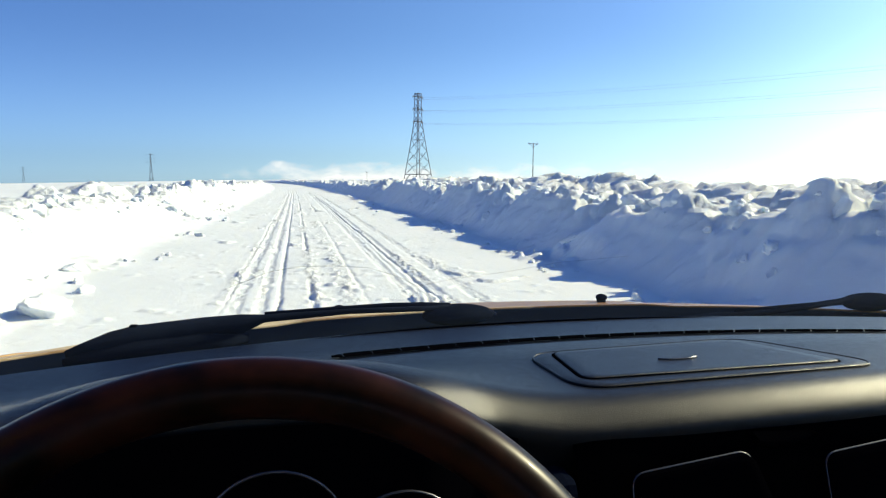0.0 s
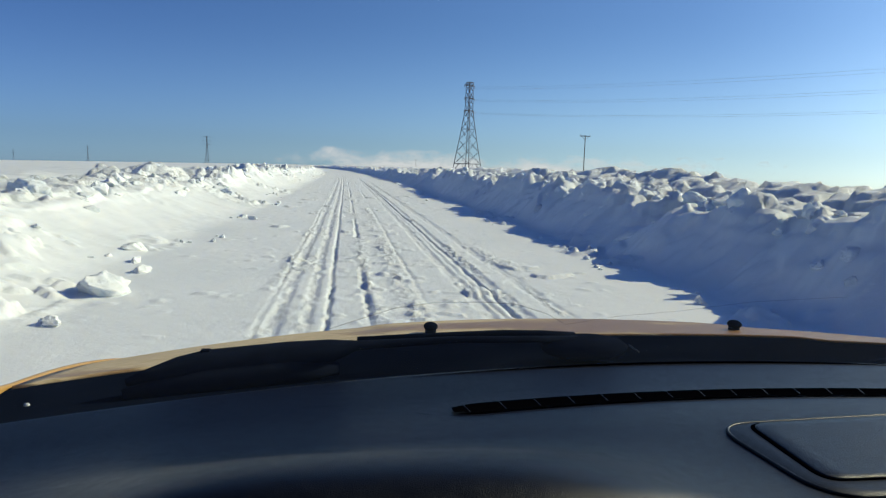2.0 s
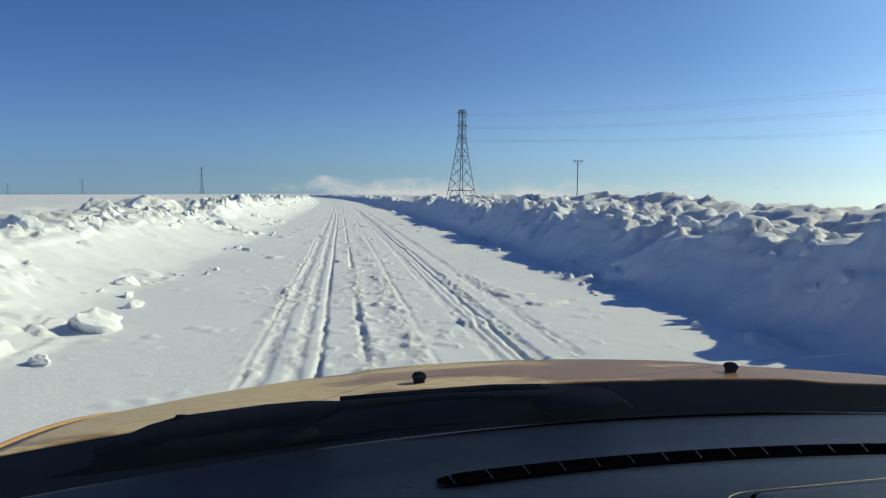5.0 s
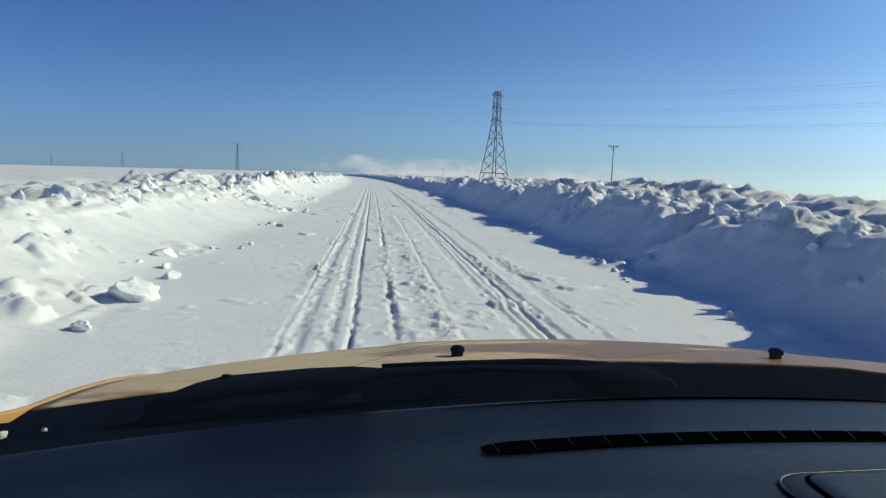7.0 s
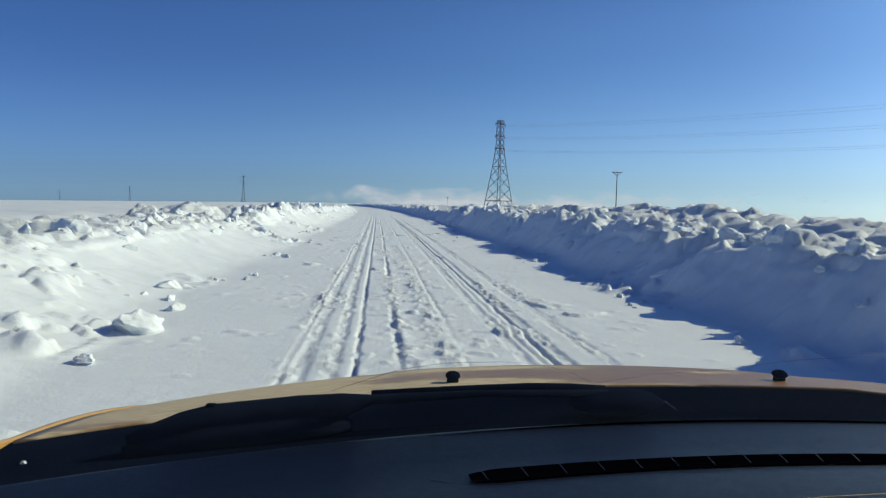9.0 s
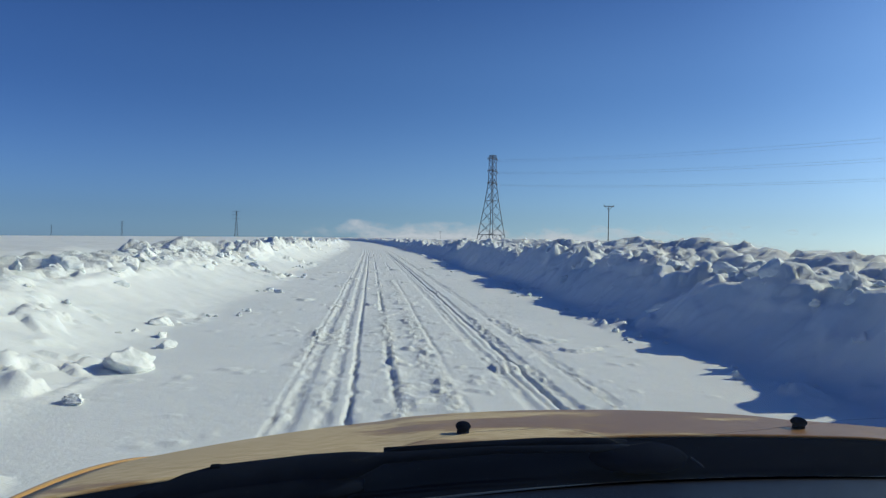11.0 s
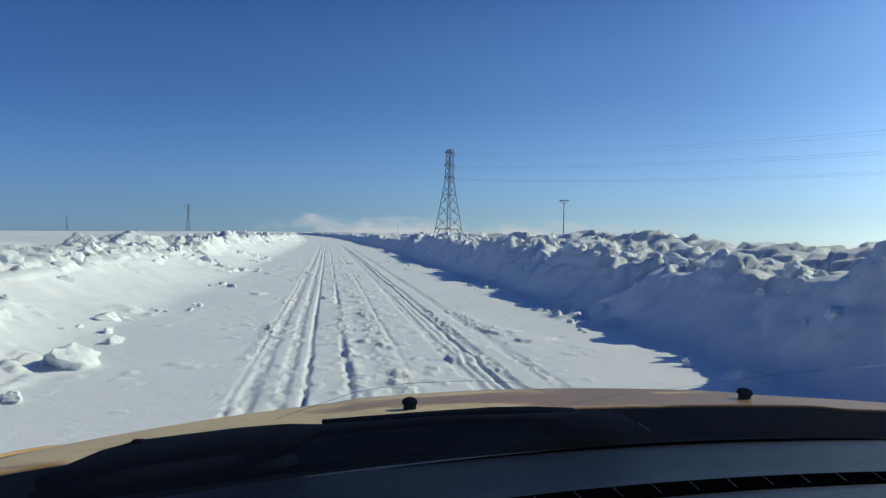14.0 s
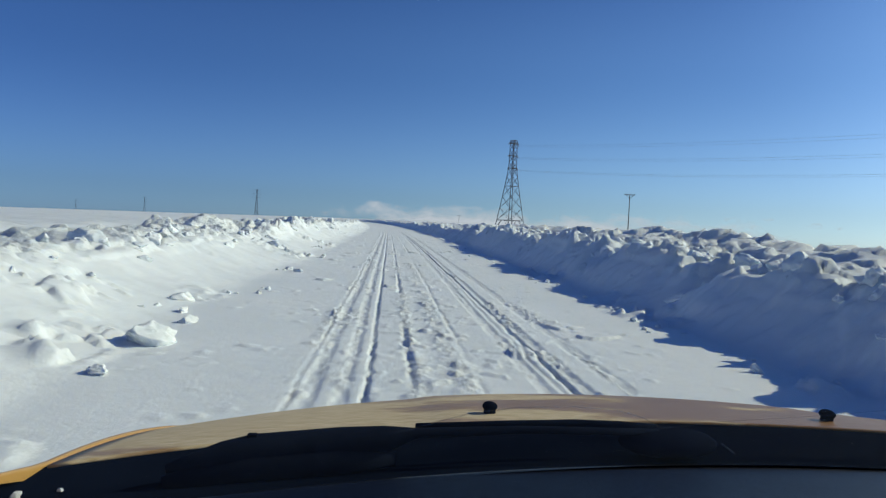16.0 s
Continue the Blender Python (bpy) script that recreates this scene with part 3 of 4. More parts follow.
a = (j * nu + i).ravel()
quads = np.stack([a, a + 1, a + nu + 1, a + nu], -1).astype(np.int32)
me.loops.add(quads.size)
me.loops.foreach_set("vertex_index", quads.ravel())
me.polygons.add(len(quads))
me.polygons.foreach_set("loop_start", np.arange(0, quads.size, 4, dtype=np.int32))
me.polygons.foreach_set("use_smooth", np.ones(len(quads), dtype=bool))
me.update(calc_edges=True)
layer = me.attributes.new("wear", "FLOAT", "POINT")
layer.data.foreach_set("value", W.astype(np.float32).ravel())
layer = me.attributes.new("crust", "FLOAT", "POINT")
layer.data.foreach_set("value", C.astype(np.float32).ravel())
me.materials.append(M_GROUND)
ground = tagged(new("ground", me), "snow-covered road with wheel ruts between ploughed snowbanks and open fields", "ground", kind="structure")


# ---- the car ----
car = tagged(new("car"), "gold family car with dark dashboard standing on the snowy road", "car")


def dash_front(x):
    return 0.886 - 0.31 * x * x


def hood_back(x):
    return 1.100 - 0.30 * x * x


def dash_height(x, y):
    s = dash_front(x) - y
    z = 1.068 + 0.014 * ramp1((s - 0.07) / 0.16)
    # brow over the gauges
    w = math.exp(-abs((x + 0.36) / 0.19) ** 3.2)
    f = ramp1((0.665 - y) / 0.155)
    z += 0.050 * w * f
    # soft roll at the rear edge
    d = max(0.0, 0.042 - (y - dash_rear(x))) / 0.042
    z -= 0.024 * d ** 2.2
    return z


def ramp1(v):
    v = min(max(v, 0.0), 1.0)
    return v * v * (3 - 2 * v)


def dash_rear(x):
    return 0.498 - 0.030 * ramp1((0.2 - abs(x + 0.36)) / 0.08)


def dash_point(u, v):
    x = -0.715 + 1.43 * u
    if v < 0.12:
        k = v / 0.12
        return (x, dash_rear(x) + 0.03 * (1 - k), dash_height(x, dash_rear(x)) - 0.30 * (1 - k) ** 1.3)
    k = (v - 0.12) / 0.85
    if k <= 1:
        y = dash_rear(x) + (dash_front(x) - dash_rear(x)) * k
        return (x, y, dash_height(x, y))
    return (x, dash_front(x) + 0.006, dash_height(x, dash_front(x)) - 0.03 * (v - 0.97) / 0.03)


dash = mesh_object("dashboard", *sheet(dash_point, 150, 110), M_DASH, car, "dark grey grained plastic dashboard top")

# defroster vent with its slats
VENT, VENT_IN = dash_front, 0.121
slot = [(-0.285 + 0.735 * k / 100, VENT(-0.285 + 0.735 * k / 100) - VENT_IN) for k in range(101)]
# no recess is cut: a black strip carries the slot's inner shade
vv, vf = [], []
for k, (x, y) in enumerate(slot):
    w = 0.0150 * min(1, (k + 1) / 4, (101 - k) / 4) ** 0.5
    for dy in (-w, w):
        vv.append((x, y + dy, dash_height(x, y + dy) + 0.0022))
for k in range(100):
    vf.append((2 * k, 2 * k + 2, 2 * k + 3, 2 * k + 1))
mesh_object("vent_slot_shade", vv, vf, M_GAUGE_SHADE, dash, "black strip standing for the shaded defroster slot", smooth=False)
lip = [(x, y - 0.0180, dash_height(x, y - 0.0180) - 0.0020) for x, y in slot]
tail = lambda x, dy: (x, slot[0][1] + dy, dash_height(x, slot[0][1] + dy) - 0.0024)
lip = [tail(-0.345, 0.034), tail(-0.330, 0.016), tail(-0.312, 0.001), tail(-0.295, -0.010)] + lip[3:-3]
mesh_object("vent_lip", *tube(lip, [0.0020, 0.0036, 0.0044] + [0.0042] * (len(lip) - 3), 10, flat=0.6), M_DASH, dash, "soft moulded lip along the slot")
for k in range(-8, 13):
    x = 0.0340 * k
    y = VENT(x) - VENT_IN
    z = dash_height(x, y) + 0.004
    bm = strut(bmesh.new(), (x + 0.0045 + 0.02 * x, y + 0.0125, dash_height(x, y + 0.0125) + 0.0022), (x - 0.0045 - 0.02 * x, y - 0.0125, dash_height(x, y - 0.0125) + 0.0022), 0.0005, seg=6)
    part("slat", bm, M_DASH, dash, "thin grey slat")

# storage tray with its lid
INNER = [Vector(p) for p in ((-0.052, 0.664), (0.180, 0.672), (0.232, 0.566), (-0.058, 0.568))]
OUTER = [Vector(p) for p in ((-0.082, 0.668), (0.190, 0.686), (0.268, 0.552), (-0.075, 0.546))]
ring = rounded(OUTER, 0.034, 8)
mesh_object("tray_moulding", *plate(ring, dash_height, 0.0016, 0.001), M_DASH, dash, "raised oblong moulding")
mesh_object("tray_lip", *tube([(p.x, p.y, dash_height(p.x, p.y) + 0.0008) for p in ring], 0.0014, 8, closed=True), M_DASH, dash, "thin raised lip that catches the light")
# raised black plate; its rim paints the shade of the lid's gap
gap_outline = rounded([p + (p - Vector((0.07, 0.615))).normalized() * 0.004 for p in INNER], 0.016)
mesh_object("tray_gap_shade", *plate(gap_outline, dash_height, 0.0023, 0.0003), M_GAUGE_SHADE, dash, "black gap round the lid")
inner = rounded(INNER, 0.014)
lid = mesh_object("tray_lid", *plate(inner, dash_height, 0.0030, 0.0006), M_LID, dash, "bluish-grey storage lid")
grip = [(0.045 + 0.045 * k / 14, 0.612 - 0.005 * min(1, 4 * k / 14, 4 * (14 - k) / 14), dash_height(0.06, 0.61) + 0.0036) for k in range(15)]
mesh_object("lid_grip", *tube(grip, 0.0011, 8), M_RING, lid, "small moulded grip")

# instrument binnacle behind the wheel
def face_point(u, v):
    x = -0.575 + 0.425 * u
    return (x, dash_rear(x) - 0.004, 0.80 + (dash_height(x, dash_rear(x)) - 0.006 - 0.80) * v)


panel = mesh_object("instrument_panel", *sheet(face_point, 30, 6, 0.0), M_GAUGE_SHADE, car, "black gauge panel under the brow")
for cx, cz, r in ((-0.340, 1.022, 0.050), (-0.250, 1.000, 0.048), (-0.435, 1.000, 0.046)):
    pts = [(cx + r * math.cos(2 * math.pi * k / 40), 0.459, cz + r * math.sin(2 * math.pi * k / 40)) for k in range(40)]
    g = mesh_object("gauge", *tube(pts, 0.0012, 6, closed=True), M_RING, panel, "round gauge with thin chrome ring")
    needle = strut(bmesh.new(), (cx, 0.458, cz), (cx - r * 0.55, 0.458, cz - r * 0.6), 0.0012, 0.0005, 5)
    part("needle", needle, M_TRIM, g)
bm = box(bmesh.new(), (-0.605, 0.455, 0.80), (-0.578, 0.53, 1.04), 0.01)
part("binnacle_side", bm, M_BLACK, car)
bm = box(bmesh.new(), (-0.150, 0.47, 0.80), (-0.105, 0.52, 1.034), 0.01)
part("binnacle_side", bm, M_BLACK, car)

# centre stack with two air outlets
def stack_point(u, v):
    x = -0.100 + 0.40 * u
    return (x + 0.025 * (1 - v) * (u - 0.5), 0.497 - 0.10 * (1 - v) - 0.008 * (2 * u - 1) ** 4 + 0.012 * v ** 8, 0.78 + 0.286 * v - 0.012 * (2 * u - 1) ** 8)


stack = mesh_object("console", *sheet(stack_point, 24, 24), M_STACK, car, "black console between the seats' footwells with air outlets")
for x0 in (-0.060, 0.124):
    pts = rounded([Vector((x0, 1.034)), Vector((x0 + 0.110, 1.043)), Vector((x0 + 0.145, 0.94)), Vector((x0 - 0.004, 0.93))], 0.012)
    loop = [(p.x, 0.4825 - (1.060 - p.y) * 0.35, p.y) for p in pts]
    mesh_object("outlet_rim", *tube(loop, 0.0009, 6, closed=True), M_RING, stack, "thin silver outlet rim")
    # closed plate whose black colour stands for the shaded hollow of the outlet
    mouth_plate = plate(pts, lambda x, z: 0.0, 0.003, 0.0008)
    mesh_object("outlet_shade", [(x, 0.4795 - (1.060 - z) * 0.35 - h, z) for x, z, h in mouth_plate[0]], mouth_plate[1], M_GAUGE_SHADE, stack, "flat black plate for the shade inside the air outlet")
# rounded rib that stands out between the outlets
rib = lambda u, v: (0.062 + 0.060 * u, 0.488 - 0.010 * math.sin(math.pi * v) - 0.002 * u, 1.054 - 0.003 * u - 0.016 * v * math.sin(math.pi * min(1, 0.15 + u)) ** 0.5)
mesh_object("console_rib", *sheet(rib, 14, 16), M_STACK, stack, "rounded plastic rib between the outlets")

# steering wheel: wood on the upper rim, leather below
WC, WR, LEAN = Vector((-0.350, 0.258, 0.998)), 0.190, radians(24)
wheel = new("steering_wheel")
wheel.parent = car
tagged(wheel, "steering wheel with polished wood and black leather rim")


def rim_point(a, r=WR):
    return WC + Vector((r * math.sin(a), r * math.cos(a) * math.sin(LEAN), r * math.cos(a) * math.cos(LEAN)))


def arc(a0, a1, n):
    return [rim_point(radians(a0 + (a1 - a0) * k / n)) for k in range(n + 1)]


for a0, a1 in ((-62, 62),):
    mesh_object("wood_rim", *tube(arc(a0, a1, 48), 0.0150, 14), M_WOOD, wheel, "polished red-brown wood rim")
for a0, a1 in ((63, 297),):
    mesh_object("leather_rim", *tube(arc(a0, a1, 50), 0.0155, 14), M_LEATHER, wheel, "black leather rim")
for a in (62.5, -62.5):
    mesh_object("rim_ring", *tube(arc(a - 0.6, a + 0.6, 2), 0.0162, 14), M_CHROME, wheel, "thin bright ring")
bm = bmesh.new()
bmesh.ops.create_uvsphere(bm, u_segments=24, v_segments=12, radius=1, matrix=Matrix.Translation(WC + Vector((0, 0.02, -0.02))) @ Matrix.Rotation(-LEAN, 4, "X") @ Matrix.Diagonal((0.085, 0.035, 0.075, 1)))
part("wheel_hub", bm, M_LEATHER, wheel, "black padded hub", smooth=True)
for a in (100, 260, 180):
    p = rim_point(radians(a))
    bm = strut(bmesh.new(), WC + Vector((0, 0.02, 0)), p, 0.02, 0.013, 12)
    part("spoke", bm, M_LEATHER, wheel, smooth=True)
bm = strut(bmesh.new(), WC + Vector((0, 0.03, -0.01)), (-0.352, 0.60, 0.87), 0.035, 0.04, 14)
part("steering_column", bm, M_BLACK, car, smooth=True)

def hood_height(x, y):
    d = y - 1.08
    z = 1.043 - 0.097 * d - 0.183 * d * d - 0.020 * x * x - 0.072 * x ** 4 - 0.198 * x * x * d
    # raised centre between two soft creases
    return z + 0.004 * ramp1((0.36 - abs(x)) / 0.06)


# cowl panel below the windscreen
def cowl_point(u, v):
    x = -0.80 + 1.60 * u
    y0, y1 = dash_front(x) - 0.01, hood_back(x) + 0.012
    return (x, y0 + (y1 - y0) * v, (1.056 - 0.03 * abs(x) ** 3) * (1 - v) + (hood_height(x, y1) - 0.002) * v)


mesh_object("cowl_panel", *sheet(cowl_point, 60, 10, 0.012), M_COWL, car, "black plastic cowl panel")

# bonnet and wings
def hood_point(u, v):
    x = -0.735 + 1.47 * u
    y0, y1 = hood_back(x), 1.97 - 0.22 * x * x
    y = y0 + (y1 - y0) * v
    z = hood_height(x, y)
    if v > 0.95:
        z -= 0.05 * ((v - 0.95) / 0.05) ** 2
    return (x, y, z)


hood = mesh_object("bonnet", *sheet(hood_point, 70, 90, 0.005), M_FROST, car, "gold painted bonnet dusted with thin frost")


def wing_point(side):
    def f(u, v):
        y = 0.745 + 1.193 * v
        slim = ramp1((y - 0.80) / 0.35)
        z0 = hood_height(0.735, y) - 0.001 + 0.13 * max(0.0, 0.94 - y)
        row = ((0.739, -0.03), (0.740, -0.002), (0.742, 0.003), (0.747, 0.003), (0.756, -0.012), (0.775, -0.055), (0.86, -0.16), (0.885, -0.33))
        k = u * (len(row) - 1)
        i = min(int(k), len(row) - 2)
        a, b = row[i], row[i + 1]
        k -= i
        return (side * (0.739 + (0.55 + 0.45 * slim) * (a[0] - 0.739 + (b[0] - a[0]) * k) - 0.10 * max(0, v - 0.75) ** 1.5), y, z0 + (0.2 + 0.8 * slim) * (a[1] + (b[1] - a[1]) * k))
    return f


for side in (-1, 1):
    mesh_object("wing", *sheet(wing_point(side), 28, 40), M_PAINT, car, "gold painted front wing")
for x in (-0.25, 0.25):
    bm = bmesh.new()
    bmesh.ops.create_uvsphere(bm, u_segments=14, v_segments=10, radius=1, matrix=Matrix.Translation((x, 1.15, 1.0465)) @ Matrix.Diagonal((0.0108, 0.0125, 0.0066, 1)))
    strut(bm, (x, 1.152, 1.020), (x, 1.15, 1.041), 0.0105, 0.0085, 12)
    part("washer_nozzle", bm, M_RUBBER, car, "small black washer nozzle", smooth=True)

# wipers
def wiper(dx, dz):
    w = new("wiper")
    w.parent = car
    tagged(w, "black wiper arm and blade resting on the glass")
    at = lambda x, y, z: (dx + x, y, z + dz * min(1, (0.0 - x) * 8 - 0.3))
    pts = [at(-0.598, 0.872, 1.060), at(-0.578, 0.878, 1.064), at(-0.550, 0.885, 1.069), at(-0.523, 0.893, 1.072), at(-0.44, 0.907, 1.076), at(-0.395, 0.911, 1.079), at(-0.365, 0.915, 1.084), at(-0.25, 0.926, 1.0865), at(-0.10, 0.934, 1.0835)]
    mesh_object("blade", *tube(pts, [0.004, 0.008, 0.013, 0.015, 0.015, 0.013, 0.0055, 0.004, 0.004], 10), M_RUBBER, w)
    fin = [at(x, y - 0.004, z - 0.016) for x, y, z in ((-0.60, 0.872, 1.064), (-0.555, 0.884, 1.070), (-0.523, 0.893, 1.074), (-0.44, 0.907, 1.077), (-0.385, 0.912, 1.076))]
    mesh_object("blade_rubber", *tube(fin, [0.005, 0.011, 0.014, 0.014, 0.005], 10, flat=1.3), M_RUBBER, w)
    pts = [at(-0.365, 0.926, 1.088), at(-0.27, 0.938, 1.0885), at(-0.19, 0.946, 1.088), at(-0.14, 0.948, 1.085), at(-0.10, 0.946, 1.080)]
    mesh_object("arm", *tube(pts, [0.003, 0.0035, 0.0045, 0.006, 0.009], 10), M_RUBBER, w)
    bm = bmesh.new()
    bmesh.ops.create_uvsphere(bm, u_segments=18, v_segments=12, radius=1, matrix=Matrix.Translation(at(-0.088, 0.938, 1.072)) @ Matrix.Diagonal((0.055, 0.03, 0.0155, 1)))
    part("pivot_cap", bm, M_RUBBER, w, smooth=True)
    bm = box(bmesh.new(), at(-0.529, 0.888, 1.081), at(-0.519, 0.896, 1.0885), 0.002)
    part("blade_clip", bm, M_BLACK, w)
    bm = strut(bmesh.new(), at(-0.054, 0.888, 1.088), at(-0.049, 0.872, 1.084), 0.0012, 0.0009, 6)
    part("cap_edge", bm, M_STEEL, w, "short grey strip at the end of the cap")
    return w


wiper(0.0, 0.0)
wiper(0.74, -0.03)

# windscreen, pillars, roof and closing body panels
def glass_point(u, v):
    x = (-0.74 + 1.48 * u) * (1 - 0.17 * v)
    y = dash_front(x) + 0.010 - 0.81 * v - 0.04 * v * (1 - v)
    return (x, y, 1.062 + 0.497 * v + 0.03 * v * (1 - v) - 0.012 * (x / 0.7) ** 2)


glass = mesh_object("windscreen", *sheet(glass_point, 30, 20), M_GLASS, car, "clear curved windscreen")
glass.visible_shadow = False


def frit_point(u, v):
    x, y, z = glass_point(u, 0.016 * v)
    return (x, y - 0.004, z)


# a crack that runs across the glass in two arcs
def on_glass(x, v):
    p = glass_point((x + 0.74) / 1.48, v)
    return (p[0], p[1] - 0.0015, p[2] - 0.001)


for arc_pts in (((-0.405, 0.205), (-0.380, 0.226), (-0.360, 0.242), (-0.330, 0.249), (-0.290, 0.244), (-0.258, 0.234), (-0.222, 0.206), (-0.195, 0.176)), ((-0.192, 0.172), (-0.150, 0.190), (-0.090, 0.201), (-0.030, 0.223), (0.055, 0.236))):
    mesh_object("crack", *tube([on_glass(x, v) for x, v in arc_pts], 0.00034 if arc_pts[0][0] < -0.3 else 0.00022, 5), M_CRACK, glass, "fine grey crack in the glass")
mesh_object("black_border", *sheet(frit_point, 40, 2), M_RUBBER, glass, "black border band of the windscreen")


def bar_between(name, pts, radii, mat, flat=1.0):
    return mesh_object(name, *tube(pts, radii, 10, flat=flat), mat, car)


for s in (-1, 1):
    bar_between("front_pillar", [(s * 0.87, 0.86, 1.0), (s * 0.81, 0.58, 1.19), (s * 0.74, 0.30, 1.38), (s * 0.66, 0.04, 1.55)], [0.045, 0.042, 0.042, 0.05], M_PAINT)
    # cloth-like trim at the pillar's foot
    foot = lambda u, v, s=s: (s * (0.708 + 0.09 * u + 0.010 * v), 0.775 - 0.34 * v + 0.01 * u, 1.052 - 0.015 * v + 0.010 * u * (1 + v) - 0.10 * v * (1 - u) - 0.010 * math.sin(9 * v) * u)
    mesh_object("pillar_trim", *sheet(foot, 12, 20, 0.01), M_TRIM, car, "beige textured pillar trim")
    bar_between("middle_pillar", [(s * 0.80, -0.55, 1.02), (s * 0.655, -0.60, 1.55)], [0.05, 0.05], M_PAINT)
    bar_between("rear_pillar", [(s * 0.79, -2.05, 1.0), (s * 0.62, -1.75, 1.54)], [0.11, 0.09], M_PAINT)
    door = mesh_object("door", *sheet(lambda u, v, s=s: (s * (0.80 + 0.06 * math.sin(math.pi * min(1, v * 1.15)) ** 0.5), 0.84 - 1.39 * u, 0.32 + 0.70 * v), 16, 12), M_PAINT, car, "gold painted front door")
    mesh_object("door", *sheet(lambda u, v, s=s: (s * (0.80 + 0.06 * math.sin(math.pi * min(1, v * 1.15)) ** 0.5), -0.56 - 0.55 * u, 0.32 + 0.74 * v), 10, 12), M_PAINT, car, "gold painted rear door")
    mesh_object("rear_wing", *sheet(lambda u, v, s=s: (s * (0.80 + 0.06 * math.sin(math.pi * min(1, v * 1.15)) ** 0.5 - 0.1 * u ** 3), -1.12 - 1.05 * u, max(0.32, 0.40 * math.sqrt(max(0, 1 - ((u - 0.4) / 0.4) ** 2)) + 0.34) * (1 - v) + 1.06 * v), 24, 10), M_PAINT, car, "gold painted rear wing")
roof = lambda u, v: ((-0.66 + 1.32 * u), 0.10 - 2.0 * v, 1.585 + 0.035 * math.sin(math.pi * v) - 0.06 * (2 * u - 1) ** 4)
mesh_object("roof", *sheet(roof, 20, 24, 0.03), M_PAINT, car, "gold painted roof")
mesh_object("headlining", *sheet(lambda u, v: tuple(a + b for a, b in zip(roof(0.03 + 0.94 * u, 0.01 + 0.97 * v), (0, 0, -0.036))), 16, 16, 0.006), M_TRIM, car, "beige headlining")
mesh_object("tailgate", *sheet(lambda u, v: (-0.72 + 1.44 * u, -2.2 + 0.06 * (2 * u - 1) ** 2 * -1 + 0.02 * v, 0.35 + 0.70 * v), 12, 8, 0.02), M_PAINT, car, "gold painted tailgate")
bm = box(bmesh.new(), (-0.78, -2.1, 0.30), (0.78, 0.95, 0.36), 0.02)
part("car_floor", bm, M_FLOOR, car)
bm = box(bmesh.new(), (-0.74, 0.86, 0.34), (0.74, 0.92, 1.00), 0.01)
part("bulkhead", bm, M_BLACK, car)
mesh_object("front_bumper", *sheet(lambda u, v: (-0.80 + 1.60 * u, 2.02 - 0.28 * (2 * u - 1) ** 2 - 0.05 * abs(2 * v - 1), 0.32 + 0.46 * v), 20, 8, 0.03), M_PAINT, car, "gold painted front bumper")


def tyre_and_rim():
    w = new("wheel")
    w.parent = car
    tagged(w, "alloy wheel with black winter tyre")
    pts = [(0, 0.245 * math.cos(2 * math.pi * k / 40), 0.245 * math.sin(2 * math.pi * k / 40)) for k in range(40)]
    mesh_object("tyre", *tube(pts, 0.095, 12, closed=True), M_TYRE, w)
    bm = strut(bmesh.new(), (-0.05, 0, 0), (0.05, 0, 0), 0.17, seg=28)
    strut(bm, (-0.07, 0, 0), (0.07, 0, 0), 0.05, seg=16)
    part("rim", bm, M_ALLOY, w)
    return w


for x in (-0.77, 0.77):
    for y in (1.36, -1.36):
        w = tyre_and_rim()
        hz = float(terrain(np.array([[x]]), np.array([[y]]))[0][0, 0])
        w.location = (x, y, 0.335 + hz)


